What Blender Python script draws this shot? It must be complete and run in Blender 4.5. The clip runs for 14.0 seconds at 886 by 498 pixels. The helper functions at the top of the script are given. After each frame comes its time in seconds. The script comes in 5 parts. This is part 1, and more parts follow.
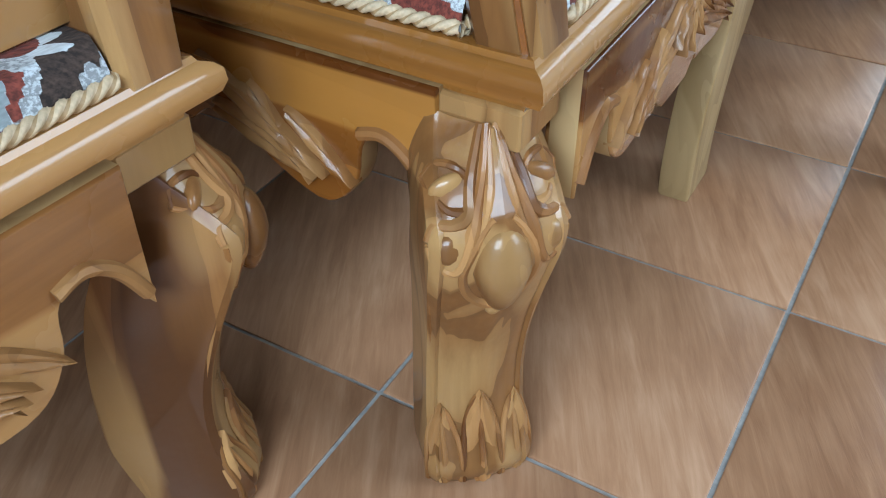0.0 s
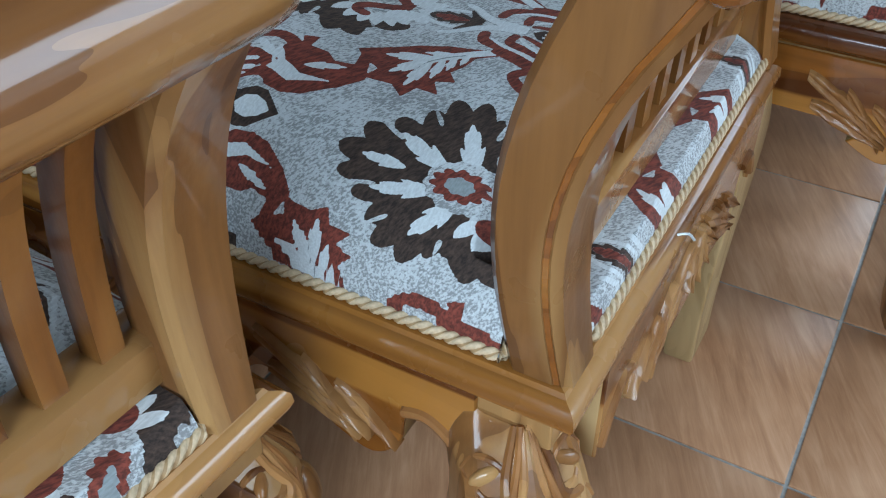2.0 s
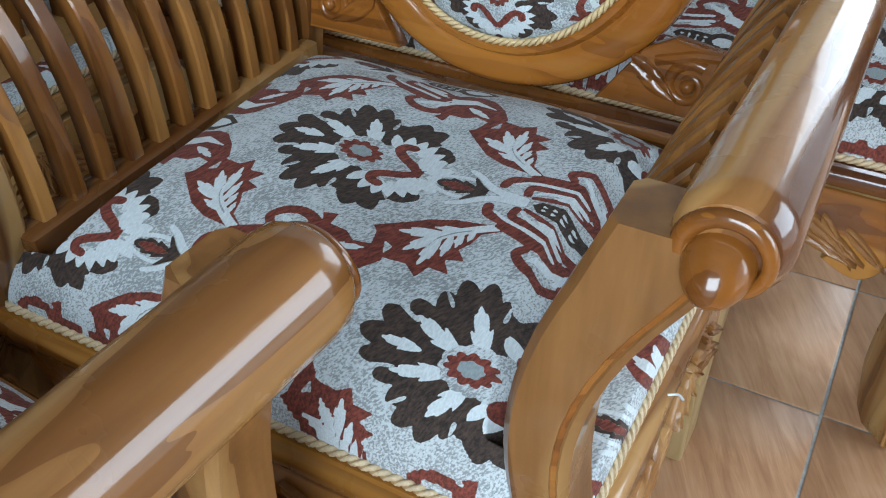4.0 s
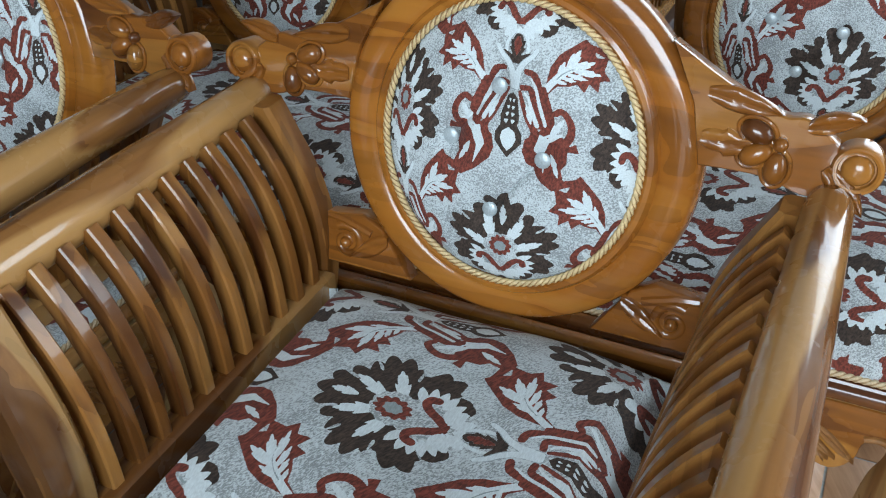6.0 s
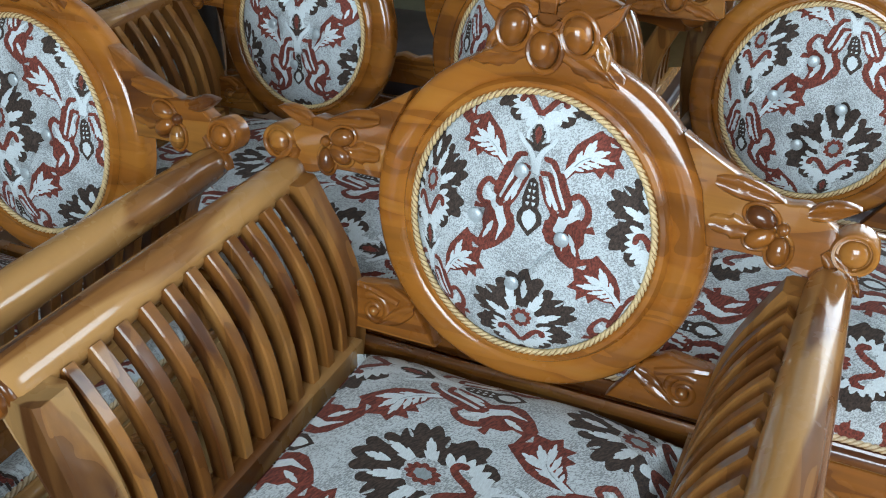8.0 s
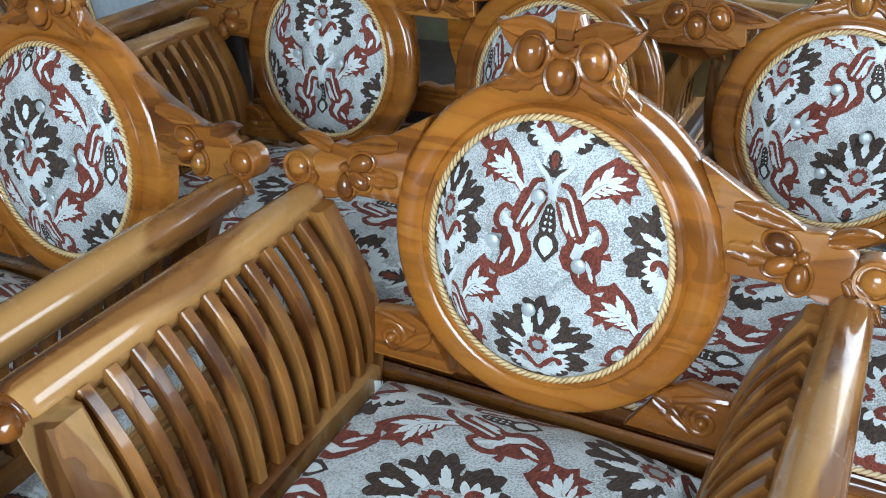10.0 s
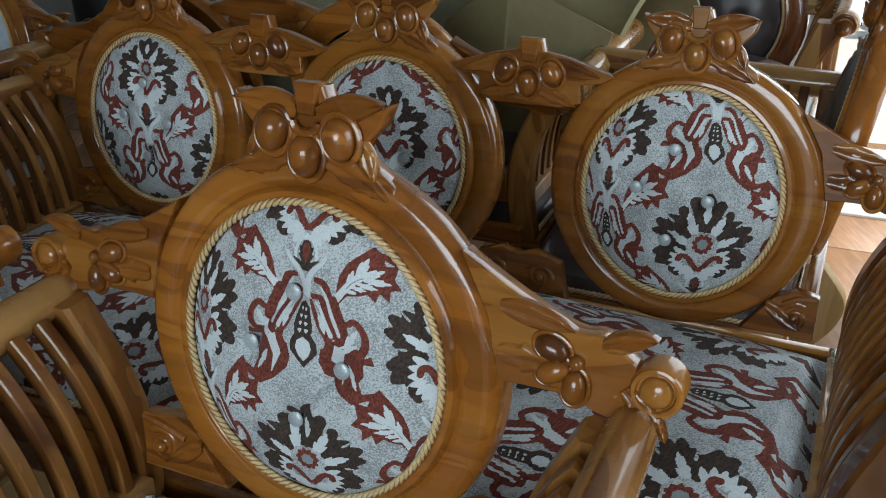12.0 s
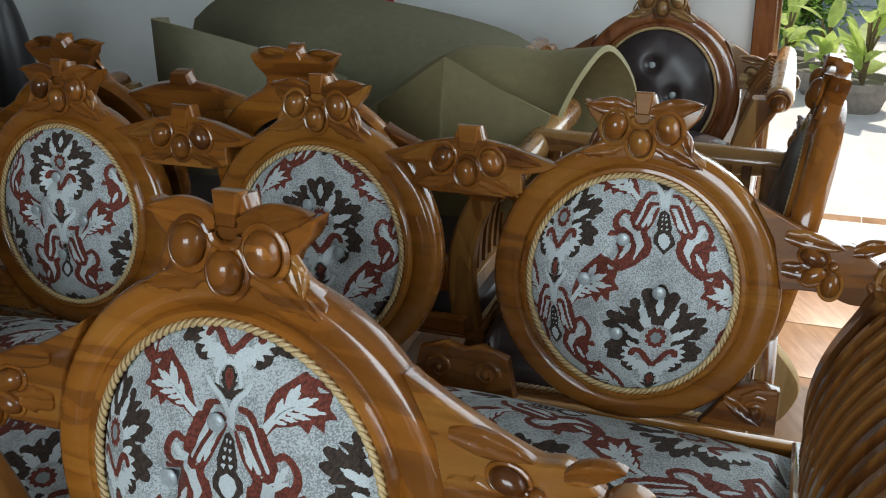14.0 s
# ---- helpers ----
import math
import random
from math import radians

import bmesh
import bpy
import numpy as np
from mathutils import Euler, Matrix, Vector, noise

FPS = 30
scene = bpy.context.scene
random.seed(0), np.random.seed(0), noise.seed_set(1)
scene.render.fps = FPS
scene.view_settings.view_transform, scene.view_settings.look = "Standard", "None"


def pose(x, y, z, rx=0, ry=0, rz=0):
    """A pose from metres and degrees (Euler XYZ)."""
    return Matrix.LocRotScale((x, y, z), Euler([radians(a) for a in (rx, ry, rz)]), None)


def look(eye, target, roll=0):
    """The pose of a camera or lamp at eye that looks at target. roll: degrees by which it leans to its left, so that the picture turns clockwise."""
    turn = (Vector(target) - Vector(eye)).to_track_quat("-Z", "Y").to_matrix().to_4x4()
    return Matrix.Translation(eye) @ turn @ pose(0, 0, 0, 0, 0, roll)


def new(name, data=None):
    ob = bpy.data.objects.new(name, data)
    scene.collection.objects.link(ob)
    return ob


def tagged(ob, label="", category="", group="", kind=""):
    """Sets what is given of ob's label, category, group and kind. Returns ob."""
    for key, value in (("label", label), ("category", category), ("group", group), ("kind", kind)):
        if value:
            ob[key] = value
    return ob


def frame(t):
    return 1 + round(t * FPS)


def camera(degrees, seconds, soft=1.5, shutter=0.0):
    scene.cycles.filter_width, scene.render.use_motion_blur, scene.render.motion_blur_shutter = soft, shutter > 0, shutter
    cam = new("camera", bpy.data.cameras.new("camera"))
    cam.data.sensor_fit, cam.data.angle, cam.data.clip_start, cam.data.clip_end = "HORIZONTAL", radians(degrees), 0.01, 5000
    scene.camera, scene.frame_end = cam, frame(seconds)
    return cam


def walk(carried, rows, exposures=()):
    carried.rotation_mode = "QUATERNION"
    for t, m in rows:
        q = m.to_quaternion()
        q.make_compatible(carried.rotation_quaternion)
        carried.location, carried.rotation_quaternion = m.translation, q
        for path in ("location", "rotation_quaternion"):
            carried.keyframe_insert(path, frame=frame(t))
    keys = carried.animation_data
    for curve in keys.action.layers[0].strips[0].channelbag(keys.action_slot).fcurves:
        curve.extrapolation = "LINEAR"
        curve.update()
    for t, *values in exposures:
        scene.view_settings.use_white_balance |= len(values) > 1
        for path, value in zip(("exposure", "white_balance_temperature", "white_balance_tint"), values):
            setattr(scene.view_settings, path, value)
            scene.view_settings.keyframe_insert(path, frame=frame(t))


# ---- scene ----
cam = camera(51.0, 14.0, soft=1.1)
METRES, EYE, TILT, LEAN, TURN = 1.2, 0.632, -39.1, 0.0, 30.0
ROWS = [
    (0.0, 0.0, 0.0, 0.0, 0.0, 0.0, 0.0),
    (0.5, -0.0006, -0.013, 0.0379, 0.01, -0.05, 0.02),
    (1.0, -0.0025, -0.0307, 0.0843, -0.0, -0.18, 0.11),
    (1.5, -0.0125, -0.0474, 0.1297, -0.15, -0.3, 0.25),
    (2.0, -0.0248, -0.0607, 0.1678, -0.34, -0.27, 0.41),
    (4.5, -0.0503, -0.1436, 0.3168, -1.75, 1.14, 1.96),
    (5.0, -0.0679, -0.1799, 0.3658, -2.29, 2.87, 2.93),
    (5.5, -0.0792, -0.2077, 0.3983, -2.81, 4.24, 3.58),
    (6.0, -0.0833, -0.2288, 0.4266, -3.03, 4.97, 3.91),
    (6.5, -0.0854, -0.2471, 0.448, -3.26, 5.76, 4.17),
    (7.0, -0.0934, -0.2651, 0.4574, -3.19, 6.42, 4.15),
    (7.5, -0.1011, -0.2824, 0.4567, -3.02, 6.84, 4.0),
    (8.0, -0.1071, -0.2959, 0.4584, -2.8, 7.35, 3.8),
    (10.5, -0.0832, -0.293, 0.4465, -1.02, 9.69, 3.12),
    (11.0, -0.032, -0.2721, 0.455, -1.55, 9.95, 3.68),
    (11.5, 0.0371, -0.2312, 0.4852, -2.18, 10.28, 4.1),
    (12.0, 0.1124, -0.1877, 0.5196, -3.02, 11.31, 4.92),
    (12.5, 0.1609, -0.1652, 0.5437, -4.08, 12.79, 5.79),
    (13.0, 0.1732, -0.1541, 0.5563, -5.08, 14.43, 6.62),
    (13.5, 0.1591, -0.1419, 0.5681, -5.66, 14.98, 7.1),
    (14.0, 0.1213, -0.1246, 0.5732, -6.33, 15.13, 7.47),
]
EXPOSURES = ((0.0, 0.04, 5850, 10), (1.0, -0.14, 5900, 10), (2.0, -0.18, 5950, 10), (4.5, 0.18, 6350, 10), (6.0, 0.10, 6500, 10), (8.0, 0.24, 6500, 10), (10.5, 0.5, 6350, 10), (11.0, 0.2, 6500, 10), (11.5, -0.45, 6550, 10), (12.0, -0.6, 6700, 10), (13.0, -0.52, 6850, 10), (14.0, -0.54, 6900, 10))
walk(cam, [(t, pose(0, 0, EYE, TILT, LEAN, TURN) @ pose(METRES * x, METRES * y, METRES * z, 90 + pitch, roll, yaw)) for t, x, y, z, yaw, pitch, roll in ROWS], EXPOSURES)

# ---- world, sun, large lights ----
world = bpy.data.worlds.new("world")
scene.world = world
world.use_nodes = True
wn = world.node_tree
sky = wn.nodes.new("ShaderNodeTexSky")
sky.sky_type, sky.sun_disc = "NISHITA", False
sky.sun_elevation, sky.sun_rotation = radians(60), radians(17)
wn.links.new(sky.outputs[0], wn.nodes["Background"].inputs[0])
wn.nodes["Background"].inputs[1].default_value = 0.15

sun_data = bpy.data.lights.new("sun", "SUN")
sun_data.energy, sun_data.angle, sun_data.color = 5.0, radians(0.5), (1.0, 0.95, 0.86)
sun = new("sun", sun_data)
sun.matrix_world = look((1.5, 5, 9), (0, 0, 0))


def window_light(name, eye, target, w, h, watts, color):
    data = bpy.data.lights.new(name, "AREA")
    data.shape, data.size, data.size_y, data.energy, data.color = "RECTANGLE", w, h, watts, color
    ob = new(name, data)
    ob.matrix_world = look(eye, target)
    return ob


DAY = (0.76, 0.90, 1.0)
window_light("side_opening_light", (2.3, 1.6, 1.65), (0, 1.35, 0.6), 2.0, 1.5, 70, DAY)
window_light("front_opening_light", (0.15, -1.8, 1.75), (-0.45, 0.6, 0.6), 1.6, 1.3, 104, DAY)
window_light("door_opening_light", (0.6, 3.4, 1.2), (0.1, 1.6, 0.7), 1.3, 1.7, 34, DAY)


# ---- materials ----
def material(name):
    m = bpy.data.materials.new(name)
    m.use_nodes = True
    t = m.node_tree
    return m, t, t.nodes["Principled BSDF"]


def node(t, kind, **inputs):
    n = t.nodes.new("ShaderNode" + kind)
    for k, v in inputs.items():
        key = int(k[1:]) if k[0] == "i" and k[1:].isdigit() else k
        if isinstance(v, bpy.types.NodeSocket):
            t.links.new(v, n.inputs[key])
        else:
            n.inputs[key].default_value = v
    return n


def ramp(t, fac, stops):
    n = t.nodes.new("ShaderNodeValToRGB")
    t.links.new(fac, n.inputs[0])
    e = n.color_ramp.elements
    while len(e) < len(stops):
        e.new(0.5)
    for el, (p, c) in zip(e, stops):
        el.position, el.color = p, (*c, 1)
    return n.outputs[0]


def maths(t, op, a, b=0.0, c=0.0):
    n = t.nodes.new("ShaderNodeMath")
    n.operation = op
    for i, v in enumerate((a, b, c)):
        if isinstance(v, bpy.types.NodeSocket):
            t.links.new(v, n.inputs[i])
        else:
            n.inputs[i].default_value = v
    return n.outputs[0]


def mixed(t, fac, a, b, blend="MIX"):
    n = t.nodes.new("ShaderNodeMix")
    n.data_type, n.blend_type = "RGBA", blend
    for i, v in ((0, fac), (6, a), (7, b)):
        if isinstance(v, bpy.types.NodeSocket):
            t.links.new(v, n.inputs[i])
        else:
            n.inputs[i].default_value = v if i == 0 else (*v, 1)
    return n.outputs[2]


def bump(t, bsdf, height, strength, distance):
    n = node(t, "Bump", Strength=strength, Distance=distance, Height=height)
    t.links.new(n.outputs[0], bsdf.inputs["Normal"])


def wood(name, axis, dark, mid, pale, sap=0.75, gloss=0.16, coat=0.8):
    """Varnished hardwood with its grain along one axis."""
    m, t, b = material(name)
    tc = node(t, "TexCoord").outputs["Object"]
    info = node(t, "ObjectInfo")
    shift = node(t, "VectorMath", i0=tc)
    comb = node(t, "CombineXYZ")
    for i, k in enumerate((7.1, 3.3, 5.7)):
        t.links.new(maths(t, "MULTIPLY", info.outputs["Random"], k), comb.inputs[i])
    t.links.new(comb.outputs[0], shift.inputs[1])
    sc = [9.0, 9.0, 9.0]
    sc["xyz".index(axis)] = 1.1
    mp = node(t, "Mapping", Vector=shift.outputs[0], Scale=sc)
    warp = node(t, "TexNoise", Vector=mp.outputs[0], Scale=1.3, Detail=3.0, Distortion=0.6)
    sc2 = [60.0, 60.0, 60.0]
    sc2["xyz".index(axis)] = 2.5
    mp2 = node(t, "Mapping", Vector=shift.outputs[0], Scale=sc2)
    fine = node(t, "TexNoise", Vector=mp2.outputs[0], Scale=2.2, Detail=4.0, Roughness=0.6)
    rings = maths(t, "FRACT", maths(t, "MULTIPLY", warp.outputs[0], 7.0))
    rings = maths(t, "POWER", rings, 2.2)
    base = ramp(t, warp.outputs[0], [(0.34, dark), (0.45, mid), (0.55, mid), (0.66, pale)])
    base = mixed(t, maths(t, "MULTIPLY", rings, 0.55), base, dark)
    base = mixed(t, maths(t, "MULTIPLY", maths(t, "SUBTRACT", fine.outputs[0], 0.33), 0.7), base, dark)
    if sap:
        big = node(t, "TexNoise", Vector=mp.outputs[0], Scale=1.15, Detail=1.5, Distortion=0.8)
        base = mixed(t, maths(t, "MULTIPLY", ramp(t, big.outputs[0], [(0.50, (0, 0, 0)), (0.535, (1, 1, 1))]), sap), base, pale)
        base = mixed(t, maths(t, "MULTIPLY", ramp(t, big.outputs[0], [(0.34, (1, 1, 1)), (0.40, (0, 0, 0))]), 0.42), base, dark)
    tone = maths(t, "MULTIPLY_ADD", info.outputs["Random"], 0.3, 0.85)
    hsv = node(t, "HueSaturation", Color=base, Value=tone)
    t.links.new(hsv.outputs[0], b.inputs["Base Color"])
    smear = node(t, "TexNoise", Vector=tc, Scale=14.0, Detail=4.0)
    t.links.new(maths(t, "MULTIPLY_ADD", smear.outputs[0], 0.22, gloss), b.inputs["Roughness"])
    b.inputs["Specular IOR Level"].default_value = 0.2
    b.inputs["Coat Weight"].default_value = coat
    b.inputs["Coat Roughness"].default_value = 0.06
    wave = node(t, "TexNoise", Vector=tc, Scale=45.0, Detail=2.0)
    h = maths(t, "ADD", maths(t, "MULTIPLY", fine.outputs[0], 0.35), wave.outputs[0])
    bump(t, b, h, 0.28, 0.0022)
    return m


TEAK = ((0.085, 0.033, 0.011), (0.255, 0.117, 0.036), (0.45, 0.270, 0.103))
wood_x = wood("varnished_wood_x", "x", (0.085, 0.024, 0.005), (0.285, 0.103, 0.017), (0.44, 0.200, 0.040))
wood_y = wood("varnished_wood_y", "y", (0.085, 0.026, 0.006), (0.262, 0.112, 0.031), (0.44, 0.236, 0.080))
wood_z = wood("varnished_wood_z", "z", *TEAK, sap=0.5, gloss=0.2, coat=0.45)
ring_wood = wood("varnished_ring_wood", "x", (0.150, 0.050, 0.009), (0.300, 0.100, 0.014), (0.39, 0.152, 0.024), sap=0.35, gloss=0.15, coat=0.85)
slat_wood = wood("varnished_slat_wood", "z", (0.075, 0.024, 0.006), (0.215, 0.083, 0.018), (0.36, 0.168, 0.045), sap=0.35, gloss=0.22, coat=0.45)
carved = wood("varnished_carved_wood", "x", (0.085, 0.026, 0.006), (0.258, 0.088, 0.014), (0.37, 0.155, 0.030), sap=0.0, gloss=0.18, coat=0.8)
light_carved = wood("varnished_light_carving", "z", (0.115, 0.040, 0.009), (0.31, 0.142, 0.045), (0.46, 0.255, 0.095), sap=0.3, gloss=0.30, coat=0.3)
pale_wood = wood("raw_sapwood", "z", (0.30, 0.185, 0.075), (0.41, 0.27, 0.115), (0.52, 0.36, 0.17), sap=0.6, gloss=0.4, coat=0.1)
red_wood = wood("reddish_stained_wood", "z", (0.10, 0.028, 0.010), (0.22, 0.075, 0.026), (0.30, 0.12, 0.045), sap=0.2)
gilt_wood = wood("gilded_carving", "x", (0.10, 0.035, 0.012), (0.30, 0.16, 0.055), (0.66, 0.48, 0.22), sap=0.0, gloss=0.25)


GROUND, WHITE, BROWN, RED, GREY, LINE = (0.58, 0.635, 0.65), (0.645, 0.71, 0.73), (0.046, 0.029, 0.021), (0.170, 0.036, 0.022), (0.27, 0.32, 0.33), (0.22, 0.22, 0.21)


def fabric_material():
    """Woven cotton ground with raised chenille figures; the mesh carries how much of each yarn lies at a point: white, red, brown, grey."""
    m, t, b = material("floral_chenille")
    att = t.nodes.new("ShaderNodeVertexColor")
    att.layer_name = "yarn"
    tc = node(t, "TexCoord").outputs["Object"]
    split = node(t, "SeparateColor", Color=att.outputs["Color"])
    speck = node(t, "TexNoise", Vector=node(t, "Mapping", Vector=node(t, "VectorRotate", Vector=tc, Angle=radians(35.0)).outputs[0], Scale=(620, 260, 520)).outputs[0], Scale=1.0, Detail=2.0, Roughness=0.6)
    blotch = node(t, "TexNoise", Vector=tc, Scale=26.0, Detail=3.0)
    weave = node(t, "TexNoise", Vector=node(t, "Mapping", Vector=tc, Scale=(620, 170, 620)).outputs[0], Scale=1.0, Detail=3.0)
    turned = node(t, "VectorRotate", Vector=tc, Angle=radians(28.0)).outputs[0]
    pile = node(t, "TexNoise", Vector=node(t, "Mapping", Vector=turned, Scale=(420, 110, 250)).outputs[0], Scale=1.0, Detail=2.0, Roughness=0.7)
    pile = ramp(t, pile.outputs[0], [(0.36, (0, 0, 0)), (0.66, (1, 1, 1))])
    fray = maths(t, "MULTIPLY_ADD", speck.outputs[0], 0.22, -0.11)
    dark = ramp(t, maths(t, "MULTIPLY_ADD", blotch.outputs[0], 0.4, speck.outputs[0]), [(0.64, (0, 0, 0)), (0.80, (1, 1, 1))])
    col = mixed(t, maths(t, "MULTIPLY", dark, 0.68), GROUND, (0.13, 0.135, 0.14))
    raised = None
    for mask, yarn, vary in ((split.outputs[0], WHITE, 0.12), (split.outputs[1], RED, 0.5), (split.outputs[2], BROWN, 0.62), (att.outputs["Alpha"], GREY, 0.2)):
        cut = ramp(t, maths(t, "ADD", mask, fray), [(0.44, (0, 0, 0)), (0.56, (1, 1, 1))])
        tone = mixed(t, pile if yarn in (RED, BROWN) else weave.outputs[0], tuple(c * (1 - vary) for c in yarn), tuple(c * (1 + vary) for c in yarn))
        col = mixed(t, cut, col, tone)
        if yarn in (RED, BROWN):
            raised = cut if raised is None else maths(t, "MAXIMUM", raised, cut)
    col = mixed(t, 0.3, col, ramp(t, weave.outputs[0], [(0.3, (0.5, 0.5, 0.5)), (0.7, (1, 1, 1))]), "MULTIPLY")
    t.links.new(col, b.inputs["Base Color"])
    b.inputs["Roughness"].default_value = 0.85
    b.inputs["Sheen Weight"].default_value = 0.06
    b.inputs["Sheen Roughness"].default_value = 0.4
    h = maths(t, "ADD", maths(t, "MULTIPLY", raised, 0.6), maths(t, "MULTIPLY", weave.outputs[0], 0.6))
    bump(t, b, h, 0.5, 0.0015)
    return m


fabric = fabric_material()


def simple(name, color, rough, metal=0.0, scale=40.0, amount=0.25, relief=0.0, coat=0.0):
    m, t, b = material(name)
    tc = node(t, "TexCoord").outputs["Object"]
    n1 = node(t, "TexNoise", Vector=tc, Scale=scale, Detail=4.0)
    n2 = node(t, "TexNoise", Vector=tc, Scale=scale * 0.13, Detail=2.0)
    f = maths(t, "ADD", maths(t, "MULTIPLY", n1.outputs[0], 0.6), maths(t, "MULTIPLY", n2.outputs[0], 0.4))
    lo = tuple(c * (1 - amount) for c in color)
    hi = tuple(min(1, c * (1 + amount)) for c in color)
    t.links.new(ramp(t, f, [(0.3, lo), (0.7, hi)]), b.inputs["Base Color"])
    b.inputs["Roughness"].default_value, b.inputs["Metallic"].default_value = rough, metal
    b.inputs["Coat Weight"].default_value = coat
    if relief:
        bump(t, b, n1.outputs[0], 0.4, relief)
    return m


cream_cord = simple("cream_cord", (0.58, 0.45, 0.28), 0.55, scale=400, relief=0.0006)
gold_cord = simple("gold_cord", (0.38, 0.25, 0.12), 0.5, scale=400, relief=0.0006)
bright_gold_cord = simple("bright_gold_cord", (0.64, 0.47, 0.24), 0.45, scale=400, relief=0.0006)
dark_gold_cord = simple("dark_gold_cord", (0.30, 0.17, 0.065), 0.5, scale=400, relief=0.0006)
button_mat = simple("silver_button_cloth", (0.46, 0.52, 0.54), 0.4, metal=0.3, scale=500, relief=0.0008)
leather = simple("dark_leather", (0.046, 0.034, 0.036), 0.34, scale=22, amount=0.65, relief=0.001)
damask = simple("blue_grey_damask", (0.42, 0.50, 0.56), 0.8, scale=70, amount=0.18, relief=0.0008)
COVERS = {"fabric": fabric, "leather": leather, "damask": damask}
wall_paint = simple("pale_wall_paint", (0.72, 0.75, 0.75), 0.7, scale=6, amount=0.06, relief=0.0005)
# for walls out of view: dark so that they bounce little fill light
unseen_wall = simple("dark_unseen_wall", (0.15, 0.145, 0.135), 0.8, scale=5, amount=0.08)
# ceiling out of view: its grey is set low to weaken the room's fill
dark_ceiling = simple("dark_ceiling", (0.2, 0.195, 0.185), 0.8, scale=5, amount=0.05)
foam_mat = simple("olive_foam_sheet", (0.140, 0.132, 0.078), 0.75, scale=50, amount=0.12, relief=0.0006)
foam_front = simple("olive_foam_lining", (0.200, 0.168, 0.078), 0.75, scale=50, amount=0.12, relief=0.0006)
foam_edge = simple("olive_foam_edge", (0.25, 0.22, 0.11), 0.8, scale=80, amount=0.15)
grout = simple("grey_grout", (0.30, 0.30, 0.28), 0.85, scale=120, amount=0.3, relief=0.0005)
concrete = simple("sunlit_concrete", (0.80, 0.79, 0.76), 0.9, scale=8, amount=0.15, relief=0.002)
grey_paint = simple("grey_house_paint", (0.80, 0.82, 0.84), 0.7, scale=5, amount=0.1)
leaf_mat = simple("green_leaf", (0.26, 0.44, 0.09), 0.5, scale=20, amount=0.5)
lime_leaf = simple("lime_leaf", (0.52, 0.66, 0.20), 0.45, scale=20, amount=0.35)
for lm in (leaf_mat, lime_leaf):
    lt = lm.node_tree
    lb = lt.nodes["Principled BSDF"]
    thin = lt.nodes.new("ShaderNodeBsdfTranslucent")
    lt.links.new(lb.inputs["Base Color"].links[0].from_socket, thin.inputs[0])
    both = lt.nodes.new("ShaderNodeMixShader")
    both.inputs[0].default_value = 0.6
    lt.links.new(lb.outputs[0], both.inputs[1])
    lt.links.new(thin.outputs[0], both.inputs[2])
    lt.links.new(both.outputs[0], lt.nodes["Material Output"].inputs[0])
bark = simple("plant_stem", (0.16, 0.12, 0.06), 0.8)
clay = simple("grey_clay_pot", (0.22, 0.2, 0.18), 0.8)
red_cloth = simple("red_cloth", (0.45, 0.01, 0.03), 0.8, scale=80, amount=0.1)
black_plastic = simple("black_plastic", (0.015, 0.015, 0.016), 0.4)


def tile_material():
    m, t, b = material("wood_look_tile")
    tc = node(t, "TexCoord").outputs["Object"]
    info = node(t, "ObjectInfo").outputs["Random"]
    off = node(t, "CombineXYZ", Z=maths(t, "MULTIPLY", info, 40.0))
    v = node(t, "VectorMath", i0=tc, i1=off.outputs[0]).outputs[0]
    v = node(t, "VectorRotate", Vector=v, Angle=radians(-28.0)).outputs[0]
    streak = node(t, "TexNoise", Vector=node(t, "Mapping", Vector=v, Scale=(70, 7, 1)).outputs[0], Scale=1.0, Detail=5.0, Roughness=0.65, Distortion=0.4)
    cloud = node(t, "TexNoise", Vector=v, Scale=6.0, Detail=3.0)
    col = ramp(t, maths(t, "MULTIPLY_ADD", cloud.outputs[0], 0.5, maths(t, "MULTIPLY", streak.outputs[0], 0.6)),
               [(0.40, (0.27, 0.132, 0.064)), (0.56, (0.385, 0.205, 0.105)), (0.72, (0.50, 0.295, 0.168))])
    hsv = node(t, "HueSaturation", Color=col, Value=maths(t, "MULTIPLY_ADD", info, 0.16, 0.92))
    t.links.new(hsv.outputs[0], b.inputs["Base Color"])
    t.links.new(maths(t, "MULTIPLY_ADD", cloud.outputs[0], 0.2, 0.26), b.inputs["Roughness"])
    bump(t, b, streak.outputs[0], 0.3, 0.0016)
    return m


tile_mat = tile_material()


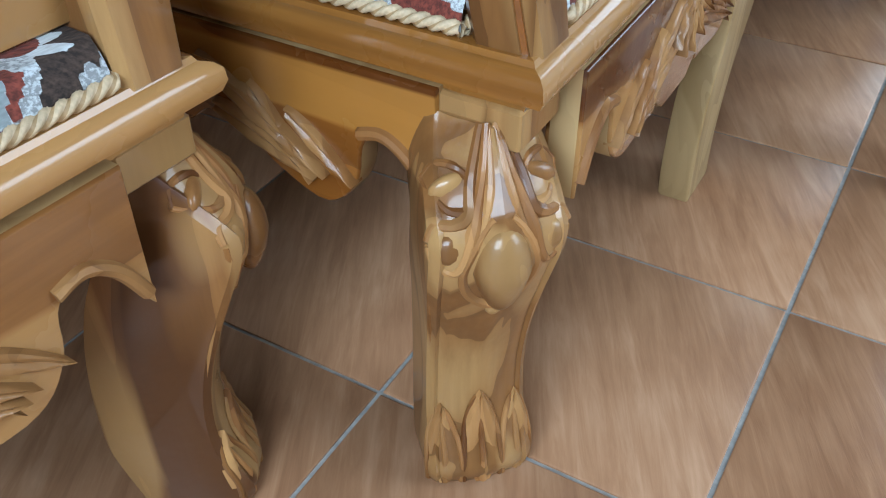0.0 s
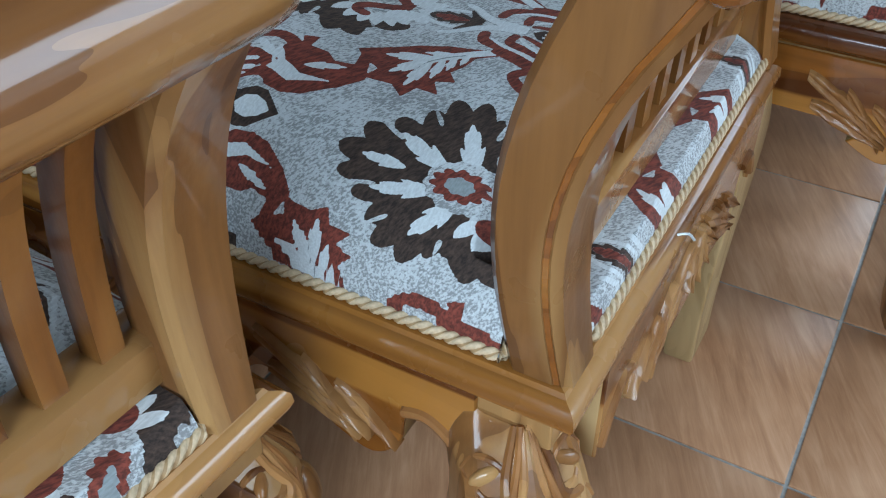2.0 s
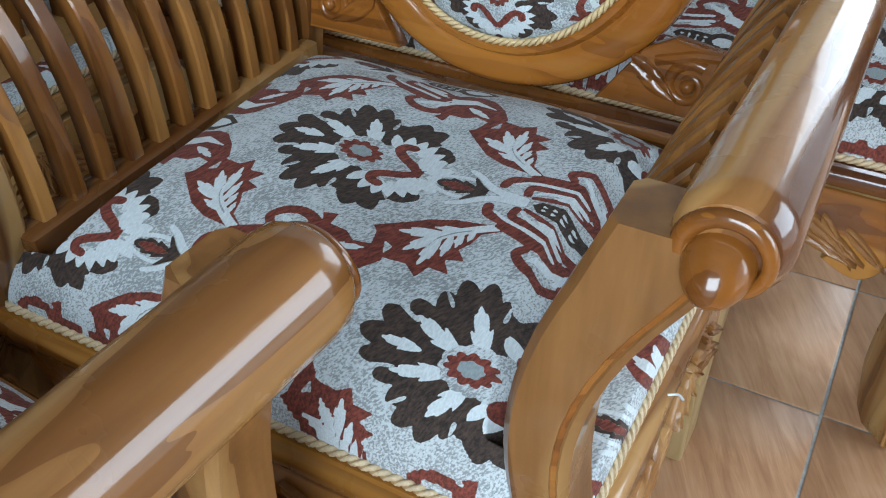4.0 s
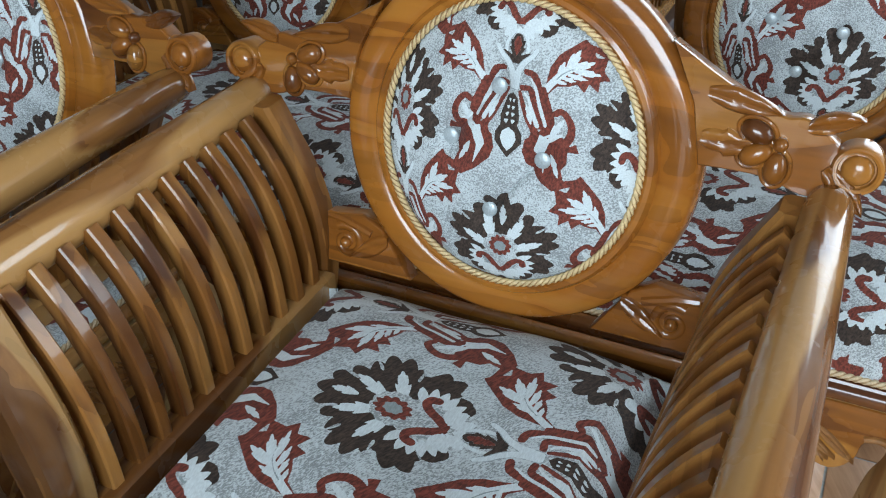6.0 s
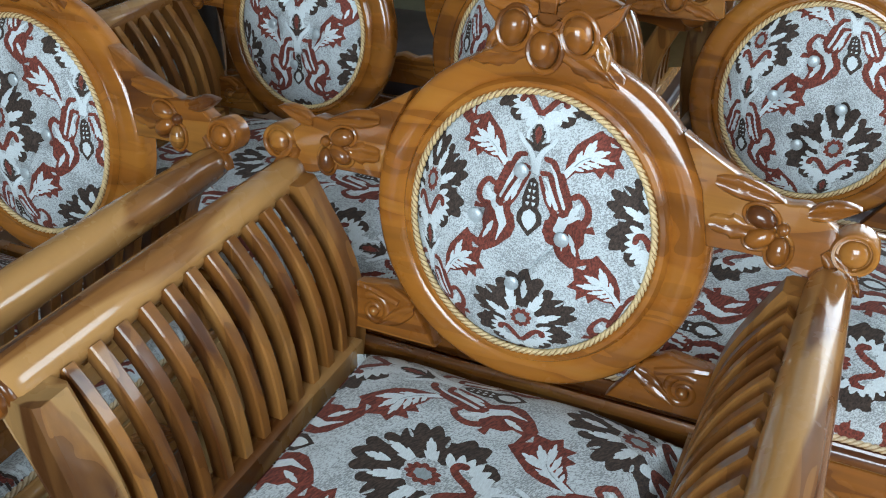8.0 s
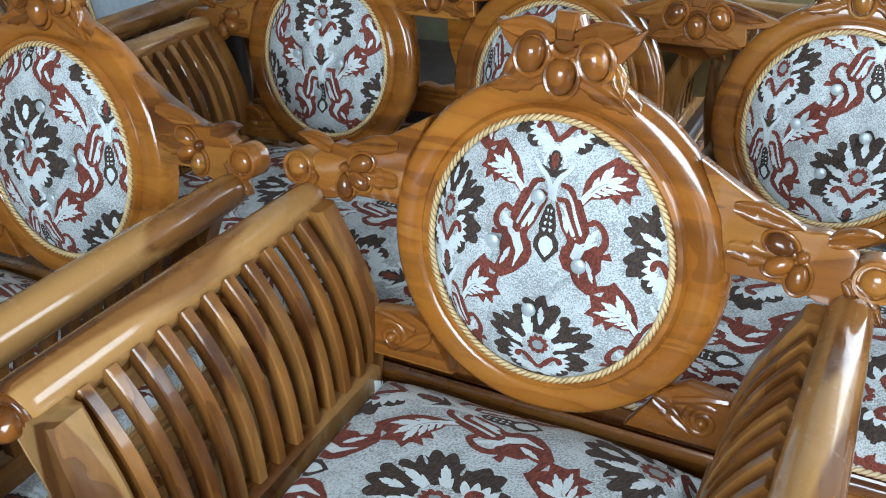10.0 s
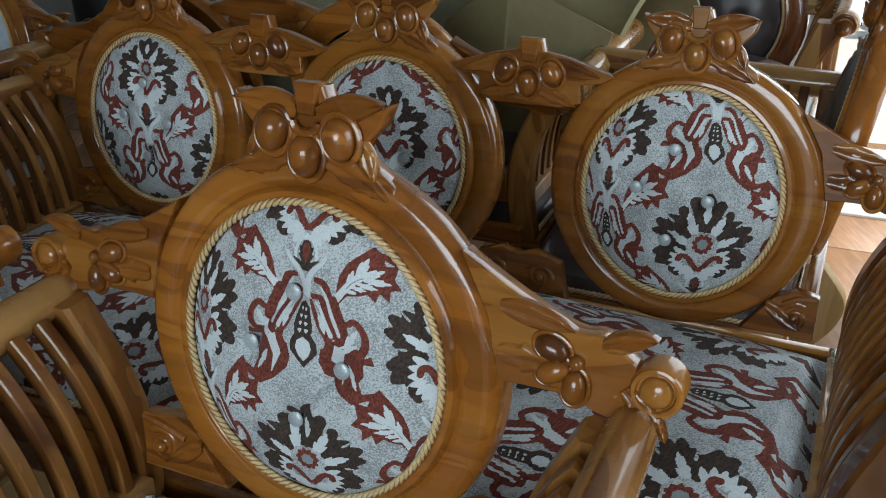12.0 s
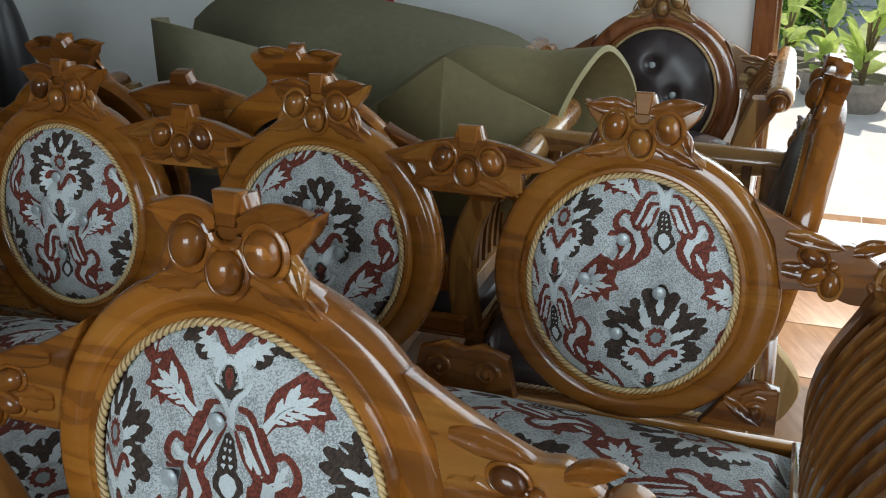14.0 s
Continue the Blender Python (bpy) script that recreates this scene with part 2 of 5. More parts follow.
# ---- mesh building ----
class Form:
    """Vertices and faces of one part."""

    def __init__(self):
        self.v, self.f, self.m = [], [], []

    def add(self, verts, faces, slot=0):
        k = len(self.v)
        self.v += [tuple(p) for p in verts]
        self.f += [tuple(i + k for i in q) for q in faces]
        self.m += [slot] * len(faces)
        return self

    def loft(self, rings, closed=False, caps=True, slot=0):
        n, k = len(rings[0]), len(rings)
        faces = []
        for i in range(k if closed else k - 1):
            a, b = i * n, ((i + 1) % k) * n
            faces += [(a + j, a + (j + 1) % n, b + (j + 1) % n, b + j) for j in range(n)]
        if caps and not closed:
            faces += [tuple(reversed(range(n))), tuple(range((k - 1) * n, k * n))]
        return self.add([p for r in rings for p in r], faces, slot)

    def box(self, x0, x1, y0, y1, z0, z1, bevel=0.003):
        c = ((x0 + x1) / 2, (y0 + y1) / 2)
        rings = []
        for z, s in ((z0, bevel), (z0 + bevel, 0), (z1 - bevel, 0), (z1, bevel)):
            a, b, d = x0 + s, x1 - s, bevel * 0.7
            y2, y3 = y0 + s, y1 - s
            rings.append([(a + d, y2, z), (b - d, y2, z), (b, y2 + d, z), (b, y3 - d, z), (b - d, y3, z), (a + d, y3, z), (a, y3 - d, z), (a, y2 + d, z)])
        return self.loft(rings)

    def slab(self, outline, thick, place, bevel=0.004, slot=0, dome=0.0):
        """A board: outline (a, b) runs counter-clockwise; place(a, b, c) puts it into space, c from 0 (back) to thick (front)."""
        o = inset(outline, 0)
        i1, i2 = inset(outline, bevel * 0.35), inset(outline, bevel)
        rings = [[place(a, b, 0) for a, b in i2], [place(a, b, bevel) for a, b in o], [place(a, b, thick - bevel) for a, b in o],
                 [place(a, b, thick - bevel * 0.3) for a, b in i1], [place(a, b, thick) for a, b in i2]]
        return self.loft(rings, slot=slot)

    def tube(self, path, radius, n=10, flat=1.0, up=(0, 0, 1), slot=0, closed=False, caps=True):
        """radius: number or function of 0..1; flat: the section's second axis as a share of the first."""
        pts = [Vector(p) for p in path]
        rings, k = [], len(pts)
        for i, p in enumerate(pts):
            a = pts[i - 1] if (i or closed) else p
            b = pts[(i + 1) % k] if (i < k - 1 or closed) else p
            d = (b - a).normalized()
            s = d.cross(Vector(up))
            s = s.normalized() if s.length > 1e-4 else d.orthogonal().normalized()
            w = s.cross(d)
            r = radius(i / (k - 1)) if callable(radius) else radius
            rings.append([p + r * (math.cos(q) * s + flat * math.sin(q) * w) for q in (2 * math.pi * j / n for j in range(n))])
        return self.loft(rings, closed=closed, caps=caps, slot=slot)

    def ball(self, c, ax, ay, az, nu=16, nv=10, drop=0.0, slot=0):
        """An egg with half axes as vectors; drop pulls the +ay end to a point."""
        c, ax, ay, az = Vector(c), Vector(ax), Vector(ay), Vector(az)
        rings = []
        for i in range(1, nv):
            q = math.pi * i / nv
            y, r = -math.cos(q), math.sin(q)
            r *= 1 - drop * max(0, y) ** 0.8
            rings.append([c + ay * y + r * (math.cos(s) * ax + math.sin(s) * az) for s in (2 * math.pi * j / nu for j in range(nu))])
        return self.loft(rings, slot=slot)

    def leaf(self, root, along, across, out, length, width, curl=0.0, rise=0.006, lobes=0, slot=0, n=16, m=8):
        """A carved leaf: a raised blade with a hollow midrib, side veins, and a skirt down to its bed."""
        root, along, across, out = (Vector(q) for q in (root, along, across, out))
        top, bed = [], []
        for i in range(n + 1):
            s = i / n
            w = width * math.sin(math.pi * (0.08 + 0.92 * s) ** 0.85) ** 0.8 * (1 - 0.15 * s)
            if lobes:
                w *= 1 - 0.3 * ((s * lobes) % 1.0)
            side = curl * s * s
            for j in range(m + 1):
                c = 2 * j / m - 1
                h = rise * (0.35 + 0.65 * abs(c) ** 0.7) * (1 - abs(c) ** 4) + 0.06 * rise * math.sin(18 * s - 6 * abs(c))
                p = root + along * (s * length) + across * (c * w + side)
                top.append(p + out * (h + rise * 0.5 * s * s))
                bed.append(p - out * 0.006)
        k = m + 1
        faces = [(i * k + j, i * k + j + 1, (i + 1) * k + j + 1, (i + 1) * k + j) for i in range(n) for j in range(m)]
        g = len(top)
        edge = [j for j in range(m)] + [i * k + m for i in range(n)] + [n * k + m - j for j in range(m)] + [(n - i) * k for i in range(n)]
        faces += [(edge[e], g + edge[e], g + edge[(e + 1) % len(edge)], edge[(e + 1) % len(edge)]) for e in range(len(edge))]
        return self.add(top + bed, faces, slot)


def inset(outline, d):
    """The outline drawn in by d along its corners' normals."""
    if not d:
        return list(outline)
    n, res = len(outline), []
    for i, p in enumerate(outline):
        a, b, q = Vector(outline[i - 1]), Vector(outline[(i + 1) % n]), Vector(p)
        e1, e2 = (q - a).normalized(), (b - q).normalized()
        n1, n2 = Vector((-e1.y, e1.x)), Vector((-e2.y, e2.x))
        s = n1 + n2
        res.append(tuple(q + s * (d / max(0.45, s.length_squared / 2 * 1.0)) * 0.5 * 2 / 2) if s.length > 1e-5 else tuple(q))
    return res


def curve2(points, steps=8, closed=False):
    """A smooth line through the points."""
    p = [Vector(q) for q in points]
    n, res = len(p), []
    for i in range(n if closed else n - 1):
        a, b, c, d = (p[(i + k) % n] if closed else p[min(max(i + k, 0), n - 1)] for k in (-1, 0, 1, 2))
        for s in range(steps):
            t = s / steps
            res.append(0.5 * ((2 * b) + (c - a) * t + (2 * a - 5 * b + 4 * c - d) * t * t + (3 * b - a - 3 * c + d) * t ** 3))
    if not closed:
        res.append(p[-1])
    return [tuple(q) for q in res]


def part(name, form, mats, parent=None, label="", sharp=38):
    me = bpy.data.meshes.new(name)
    me.from_pydata(form.v, [], form.f)
    for mt in mats if isinstance(mats, (list, tuple)) else [mats]:
        me.materials.append(mt)
    if any(form.m):
        me.polygons.foreach_set("material_index", form.m)
    me.polygons.foreach_set("use_smooth", [True] * len(me.polygons))
    bm = bmesh.new()
    bm.from_mesh(me)
    bmesh.ops.recalc_face_normals(bm, faces=bm.faces)
    bm.to_mesh(me)
    bm.free()
    me.set_sharp_from_angle(angle=radians(sharp))
    me.update()
    ob = new(name, me)
    if parent is not None:
        ob.parent = parent
    if label:
        tagged(ob, label=label)
    return ob


# ---- the woven figure, as one repeat ----
CELL_U, CELL_V, RES = 0.4176, 0.3678, 0.0006
NU, NV = round(CELL_U / RES), round(CELL_V / RES)


def figure_raster():
    """Colours of one repeat of the cloth: two flowers, half a repeat apart, each mirrored about its own axis."""
    img = np.zeros((NV, NU, 4))
    yarns = {WHITE: (1, 0, 0, 0), RED: (0, 1, 0, 0), BROWN: (0, 0, 1, 0), GREY: (0, 0, 0, 1), LINE: (0, 0, 0, 1), GROUND: (0, 0, 0, 0)}
    uu, vv = np.meshgrid((np.arange(NU) + 0.5) * RES * 100, (np.arange(NV) + 0.5) * RES * 100)
    cu, cv = CELL_U * 100, CELL_V * 100

    def stamp(u0, v0, size, test, color):
        for bu, bv in ((0, 0), (cu / 2, cv / 2)):
            for s in (1, -1):
                if s < 0 and abs(v0) < 1e-6 and test.mirrored:
                    continue
                du = (uu - bu - u0 + cu / 2) % cu - cu / 2
                dv = (vv - bv - s * v0 + cv / 2) % cv - cv / 2
                near = (np.abs(du) < size) & (np.abs(dv) < size)
                hit = np.zeros(near.shape, bool)
                hit[near] = test(du[near], s * dv[near])
                img[hit] = yarns[color]

    def leafy(u0, v0, deg, length, width, color, teeth=0, bend=0.0, depth=0.35, blunt=0.75):
        a = radians(deg)

        def test(du, dv):
            x = du * math.cos(a) + dv * math.sin(a)
            y = -du * math.sin(a) + dv * math.cos(a)
            s = np.clip(x / length, 0, 1)
            y = y - bend * s * s
            w = width * np.sin(np.pi * s ** blunt) ** 0.75
            if teeth:
                w = w * (1 - depth * ((s * teeth + 0.15) % 1.0))
            return (x > 0) & (x < length) & (np.abs(y) < w)
        test.mirrored = abs(math.sin(a)) < 1e-6 and bend == 0
        stamp(u0, v0, length + width + abs(bend), test, color)

    def stroke(points, w0, w1, color):
        pts = curve2(points, 14)
        for i, (a, b) in enumerate(pts):
            w = w0 + (w1 - w0) * i / (len(pts) - 1)

            def disc(du, dv, w=w):
                return du * du + dv * dv < w * w
            disc.mirrored = True
            stamp(a, b, w + 0.1, disc, color)

    def disc(u0, v0, ru, rv, color, jag=0, amp=0.0):
        def test(du, dv):
            th = np.arctan2(dv / rv, du / ru)
            return np.hypot(du / ru, dv / rv) < 1 + amp * np.abs(np.cos(jag * th / 2))
        test.mirrored = True
        stamp(u0, v0, max(ru, rv) * (1.1 + amp), test, color)

    def blade(points, color):
        """A flat figure with a given outline, drawn on both sides of the axis."""
        px, py = np.array([p for p, q in points]), np.array([q for p, q in points])
        mu, mv = float(px.mean()), float(py.mean())

        def test(du, dv):
            x, y = du + mu, dv + mv
            inside = np.zeros(x.shape, bool)
            for i in range(len(px)):
                x0, y0, x1, y1 = px[i - 1], py[i - 1], px[i], py[i]
                if y0 != y1:
                    inside ^= ((y0 > y) != (y1 > y)) & (x < (x1 - x0) * (y - y0) / (y1 - y0) + x0)
            return inside
        test.mirrored = False
        stamp(mu, mv, float(max(np.ptp(px), np.ptp(py))), test, color)

    def toothed(root, tip, width, color, teeth=2.6, slant=0.9):
        """A pointed petal with barbs that lean towards its tip."""
        deg = math.atan2(tip[1] - root[1], tip[0] - root[0])
        ln = math.dist(root, tip)

        def test(du, dv):
            x = du * math.cos(deg) + dv * math.sin(deg)
            y = np.abs(-du * math.sin(deg) + dv * math.cos(deg))
            s = np.clip(x / ln, 0, 1)
            barb = np.clip((x - slant * y) / ln, 0, 1) * teeth % 1.0
            w = width * 2.1 * (s + 0.02) ** 0.55 * (1 - s) ** 0.8 * (0.50 + 0.50 * barb ** 0.8)
            return (x > 0) & (x < ln) & (y < w)
        test.mirrored = abs(root[1]) + abs(tip[1]) < 1e-6
        stamp(*root, ln + width, test, color)

    def scalloped(ru):
        """The flower's dark lobes: radius by angle from the axis, with round teeth."""
        at = np.array([0, 14, 22, 30, 40, 52, 70, 83, 92, 102, 120, 136, 150, 160, 180])
        far = np.array([6.6, 7.4, 8.6, 9.2, 7.6, 9.0, 8.3, 6.1, 7.4, 8.0, 8.1, 6.9, 7.4, 8.2, 9.0]) * ru

        def test(du, dv):
            th = np.degrees(np.abs(np.arctan2(dv, du)))
            tooth = 1.25 * np.abs(np.cos(np.radians(th - 180) * 11.4)) ** 0.8 - 0.70
            return np.hypot(du, dv) < np.interp(th, at, far) + np.where(th > 88, tooth, 0.6 * tooth)
        test.mirrored = True
        stamp(0.0, 0.0, 10.5, test, BROWN)

    # acanthus leaf that springs from the stem's fork: rust backing, pale lobes along a curved rib
    blade([(6.9, 9.0), (8.6, 7.4), (10.6, 5.6), (12.8, 4.6), (15.2, 4.2), (16.6, 3.7), (17.6, 4.1), (15.6, 5.5), (15.3, 6.9), (14.7, 8.0), (15.7, 9.0),
           (14.2, 9.6), (15.2, 10.9), (13.4, 11.0), (12.9, 12.5), (11.6, 11.6), (9.3, 12.1), (9.7, 10.5), (8.0, 9.9)], RED)
    for root, tip, w in (((12.6, 6.7), (9.0, 8.4), 0.85), ((12.4, 7.2), (10.5, 10.4), 0.80), ((12.7, 7.4), (12.4, 11.3), 0.75), ((13.4, 6.6), (13.7, 9.5), 0.60),
                         ((14.1, 5.9), (14.3, 8.0), 0.50), ((14.9, 5.2), (14.9, 6.9), 0.42), ((14.2, 5.6), (11.4, 6.4), 0.55)):
        toothed(root, tip, w, WHITE, 1.6)
    stroke([(16.8, 4.0), (15.4, 4.8), (13.8, 5.9), (12.6, 7.0), (11.9, 8.3)], 0.42, 0.50, WHITE)
    stroke([(14.6, 5.4), (13.4, 6.3), (12.4, 7.6), (12.1, 9.2)], 0.09, 0.06, GREY)
    # rust stem that runs on from the leaf's foot, its hook and the sprays beside the pod
    stroke([(16.4, 3.9), (18.3, 4.4), (20.4, 4.9), (22.6, 5.0)], 0.30, 0.55, RED)
    blade([(21.8, 4.2), (23.2, 3.2), (24.0, 2.0), (25.8, 1.7), (27.4, 2.2), (29.4, 4.1), (30.6, 6.0), (29.6, 8.3), (28.4, 9.0), (28.9, 7.2), (27.4, 6.7), (26.4, 7.4), (24.8, 7.4), (23.6, 7.6), (22.8, 6.6)], RED)
    blade([(23.3, 8.4), (24.6, 6.4), (25.6, 6.4), (24.7, 7.2), (24.6, 8.9)], RED)
    stroke([(24.0, 6.0), (23.2, 7.2), (21.7, 7.7), (20.2, 7.3), (19.2, 6.3), (19.7, 5.5)], 0.60, 0.42, RED)
    toothed((22.9, 5.0), (20.2, 6.7), 0.62, WHITE)
    stroke([(22.6, 6.4), (22.9, 5.0), (23.8, 3.9), (25.4, 3.3), (28.4, 4.3)], 0.18, 0.10, WHITE)
    blade([(22.4, 6.6), (22.9, 5.1), (23.5, 4.7), (23.0, 3.7), (24.0, 3.3), (25.6, 2.9), (28.7, 4.4), (26.0, 4.0), (25.0, 4.5), (24.0, 4.9), (23.4, 5.7)], WHITE)
    toothed((25.7, 5.0), (28.7, 6.5), 0.6, WHITE)
    stroke([(17.6, 0.9), (19.4, 1.5), (21.2, 2.2), (23.0, 3.1), (24.8, 2.5)], 0.22, 0.60, RED)
    toothed((21.9, 2.6), (19.0, 1.8), 0.40, WHITE)
    # paired plumes over the fork
    for pts, w0, w1, c in (([(14.4, 1.7), (15.0, 2.8), (18.2, 3.6), (21.4, 4.5)], 0.50, 0.46, RED), ([(15.3, 2.2), (16.6, 2.9), (18.8, 3.4), (21.6, 4.2)], 0.12, 0.33, WHITE),
                           ([(16.9, 1.2), (17.0, 2.3), (19.4, 2.9), (21.9, 3.7)], 0.42, 0.42, RED), ([(17.6, 1.5), (18.4, 2.1), (20.2, 2.7), (21.9, 3.3)], 0.12, 0.30, WHITE)):
        stroke(pts, w0, w1, c)
    # seed pod: dark rim with pale chevrons, ending in a pale eye
    blade([(17.9, 0.0), (18.6, 0.75), (21.2, 1.15), (22.4, 1.0), (23.6, 1.65), (24.8, 1.6), (26.9, 0.0)], BROWN)
    for k in range(4):
        u0 = 18.7 + k * 0.95
        blade([(u0 + 0.1, 0.10), (u0 + 0.15, 0.48 + 0.09 * k), (u0 + 0.75, 0.20 + 0.05 * k)], WHITE)
    blade([(22.7, 0.0), (23.3, 0.75), (24.3, 0.95), (25.3, 0.6), (26.0, 0.0)], WHITE)
    # flower: dark scalloped lobes split by pale slits, toothed petals
    scalloped(1.0)
    for deg, r0, ln in ((157, 6.0, 2.3), (128, 6.0, 2.0), (84, 5.2, 1.6), (40, 6.4, 1.6)):
        a = radians(deg)
        leafy(r0 * math.cos(a), r0 * math.sin(a), deg, ln, 0.20, GROUND, 0, 0.25, 0.3, 0.6)
    toothed((-4.2, 0.0), (-7.7, 0.0), 0.85, WHITE)
    toothed((-1.2, 1.1), (-5.9, 2.9), 1.15, WHITE)
    toothed((0.5, 1.6), (-1.8, 5.9), 1.15, WHITE)
    disc(0.3, 0.0, 2.7, 2.4, GROUND, 13, 0.10)
    disc(3.9, 0.0, 3.2, 3.4, GROUND, 15, 0.08)
    for deg in (118, 99, 82, 66, 50, 35):
        a = radians(deg)
        leafy(3.7 + 2.6 * math.cos(a), 2.8 * math.sin(a), deg, 2.5, 0.58, WHITE, 0, 0.0, 0.3, 0.9)
    disc(0.0, 0.0, 1.75, 1.30, RED, 11, 0.32)
    disc(0.0, 0.0, 0.95, 0.72, GREY, 7, 0.25)
    stroke([(6.1, 0.3), (5.0, 1.0), (3.7, 1.7), (2.9, 2.5), (3.1, 3.3), (3.9, 3.5)], 0.55, 0.52, RED)
    stroke([(4.2, 2.4), (4.9, 2.1), (5.6, 2.3)], 0.16, 0.10, LINE)
    for u0, v0, deg, ln, w in ((6.2, 0.6, 64, 2.9, 0.72), (6.6, 0.5, 30, 2.9, 0.66), (6.0, 0.8, 98, 2.3, 0.60), (7.0, 0.0, 0, 2.0, 0.5)):
        leafy(u0, v0, deg, ln, w, WHITE, 0, 0.0, 0.3, 1.2)
    # pale forked stem round a dark bud
    stroke([(7.8, 0.5), (9.2, 1.2), (10.8, 1.5), (12.4, 1.2)], 0.22, 0.22, WHITE)
    leafy(8.3, 0.0, 0, 5.2, 1.15, BROWN, 4, 0.0, 0.35)
    leafy(8.8, 0.0, 0, 3.4, 0.62, RED, 3, 0.0, 0.35)
    leafy(13.5, 0.3, 148, 2.7, 0.55, BROWN, 0, -0.3)
    for c, g in ((LINE, 0.10), (WHITE, 0.0)):
        stroke([(10.7, 2.7), (11.9, 2.1), (13.2, 1.1), (14.8, 0.45), (17.0, 0.25)], 0.26 + g, 0.48 + g, c)
    for axis in (0, 1):
        img = (np.roll(img, 1, axis) + 2 * img + np.roll(img, -1, axis)) / 4
    return img


FIGURE = figure_raster()


def figure_at(u, v):
    """Colours of the cloth at u, v in metres, mixed between the raster's points."""
    a, b = (u % CELL_U) / RES - 0.5, (v % CELL_V) / RES - 0.5
    i, j = np.floor(a).astype(int), np.floor(b).astype(int)
    fa, fb = (a - i)[:, None], (b - j)[:, None]
    g = lambda p, q: FIGURE[q % NV, p % NU]
    return (g(i, j) * (1 - fa) + g(i + 1, j) * fa) * (1 - fb) + (g(i, j + 1) * (1 - fa) + g(i + 1, j + 1) * fa) * fb


def sheet(name, xyz, nu, nv, mat, parent, label="", colors=None, keep=None):
    """A fine cloth surface on a grid of nu x nv points."""
    i = np.arange(nu * nv).reshape(nv, nu)
    quads = np.stack([i[:-1, :-1], i[:-1, 1:], i[1:, 1:], i[1:, :-1]], -1).reshape(-1, 4)
    if keep is not None:
        quads = quads[keep[quads].all(1)]
        used = np.unique(quads)
        remap = np.zeros(nu * nv, int)
        remap[used] = np.arange(len(used))
        quads, xyz = remap[quads], xyz[used]
        colors = colors[used] if colors is not None else None
    me = bpy.data.meshes.new(name)
    me.vertices.add(len(xyz))
    me.vertices.foreach_set("co", xyz.astype(np.float32).ravel())
    me.loops.add(quads.size)
    me.loops.foreach_set("vertex_index", quads.astype(np.int32).ravel())
    me.polygons.add(len(quads))
    me.polygons.foreach_set("loop_start", np.arange(0, quads.size, 4, dtype=np.int32))
    me.polygons.foreach_set("use_smooth", np.ones(len(quads), bool))
    me.update(calc_edges=True)
    if colors is not None:
        me.color_attributes.new("yarn", "FLOAT_COLOR", "POINT").data.foreach_set("color", colors.astype(np.float32).ravel())
    me.materials.append(mat)
    ob = new(name, me)
    ob.parent = parent
    if label:
        tagged(ob, label=label)
    return ob


def cord(name, path, parent, r=0.0032, pitch=0.017, up=(0, 0, 1), closed=True, mats=None):
    """Twisted cord of three strands along a line."""
    pts = [Vector(p) for p in path]
    if closed:
        pts.append(pts[0])
    acc = [0.0]
    for a, b in zip(pts, pts[1:]):
        acc.append(acc[-1] + (b - a).length)
    steps = int(acc[-1] / pitch * 20)
    form = Form()
    line, k = [], 0
    for s in range(steps + 1):
        d = acc[-1] * s / steps
        while k < len(acc) - 2 and acc[k + 1] < d:
            k += 1
        f = (d - acc[k]) / max(1e-9, acc[k + 1] - acc[k])
        line.append((pts[k].lerp(pts[k + 1], f), (pts[k + 1] - pts[k]).normalized(), d))
    rings, n = [], 12
    for p, d, q in line:
        e = d.cross(Vector(up)).normalized()
        w = e.cross(d)
        ring = []
        for j in range(n):
            a = 2 * math.pi * j / n
            rr = r * 1.9 * (0.62 + 0.38 * abs(math.cos(1.5 * a)))
            a += 2 * math.pi * q / pitch
            ring.append(p + rr * (math.cos(a) * e + math.sin(a) * w))
        rings.append(ring)
    form.loft(rings, caps=False)
    form.m = [1 if i % 4 == 1 else 0 for i in range(len(form.f))]
    return part(name, form, mats or [cream_cord, gold_cord], parent, "twisted cream and gold cord", sharp=180)


# ---- seating ----
LEAN_BACK = 0.174
UPV, OUTV = Vector((0, 0.1714, 0.9852)), Vector((0, -0.9852, 0.1714))
XV = Vector((1, 0, 0))


def arc2(cx, cy, r, a0, a1, n):
    return [(cx + r * math.cos(radians(a0 + (a1 - a0) * i / n)), cy + r * math.sin(radians(a0 + (a1 - a0) * i / n))) for i in range(n + 1)]


def leaf_part(owner, mat, *args):
    f = Form()
    f.leaf(*args)
    return part("leaf", f, mat, owner)


def fruit(owner, mat, c, d, size, length, out=OUTV, tip=True):
    """One carved fruit in its rim, pointing along d."""
    f = Form()
    s = d.cross(out)
    f.ball(c, s * size, d * length, out * size * 1.0, 18, 12, drop=-0.15)
    part("fruit", f, mat, owner)
    f = Form()
    rim = [c - out * size * 0.12 + 1.24 * size * math.cos(q) * s + (length + 0.24 * size) * math.sin(q) * d for q in (2 * math.pi * i / 24 for i in range(24))]
    f.tube(rim, size * 0.21, 8, up=out, closed=True)
    part("rim", f, mat, owner)


def berries(owner, mat, at, size, spots, out=OUTV, up=UPV, side=XV):
    """Carved fruits: spots of (across, up, direction in degrees)."""
    for a, b, deg in spots:
        d = math.cos(radians(deg)) * side + math.sin(radians(deg)) * up
        fruit(owner, mat, at + side * a + up * b, d, size, size * 1.25, out)


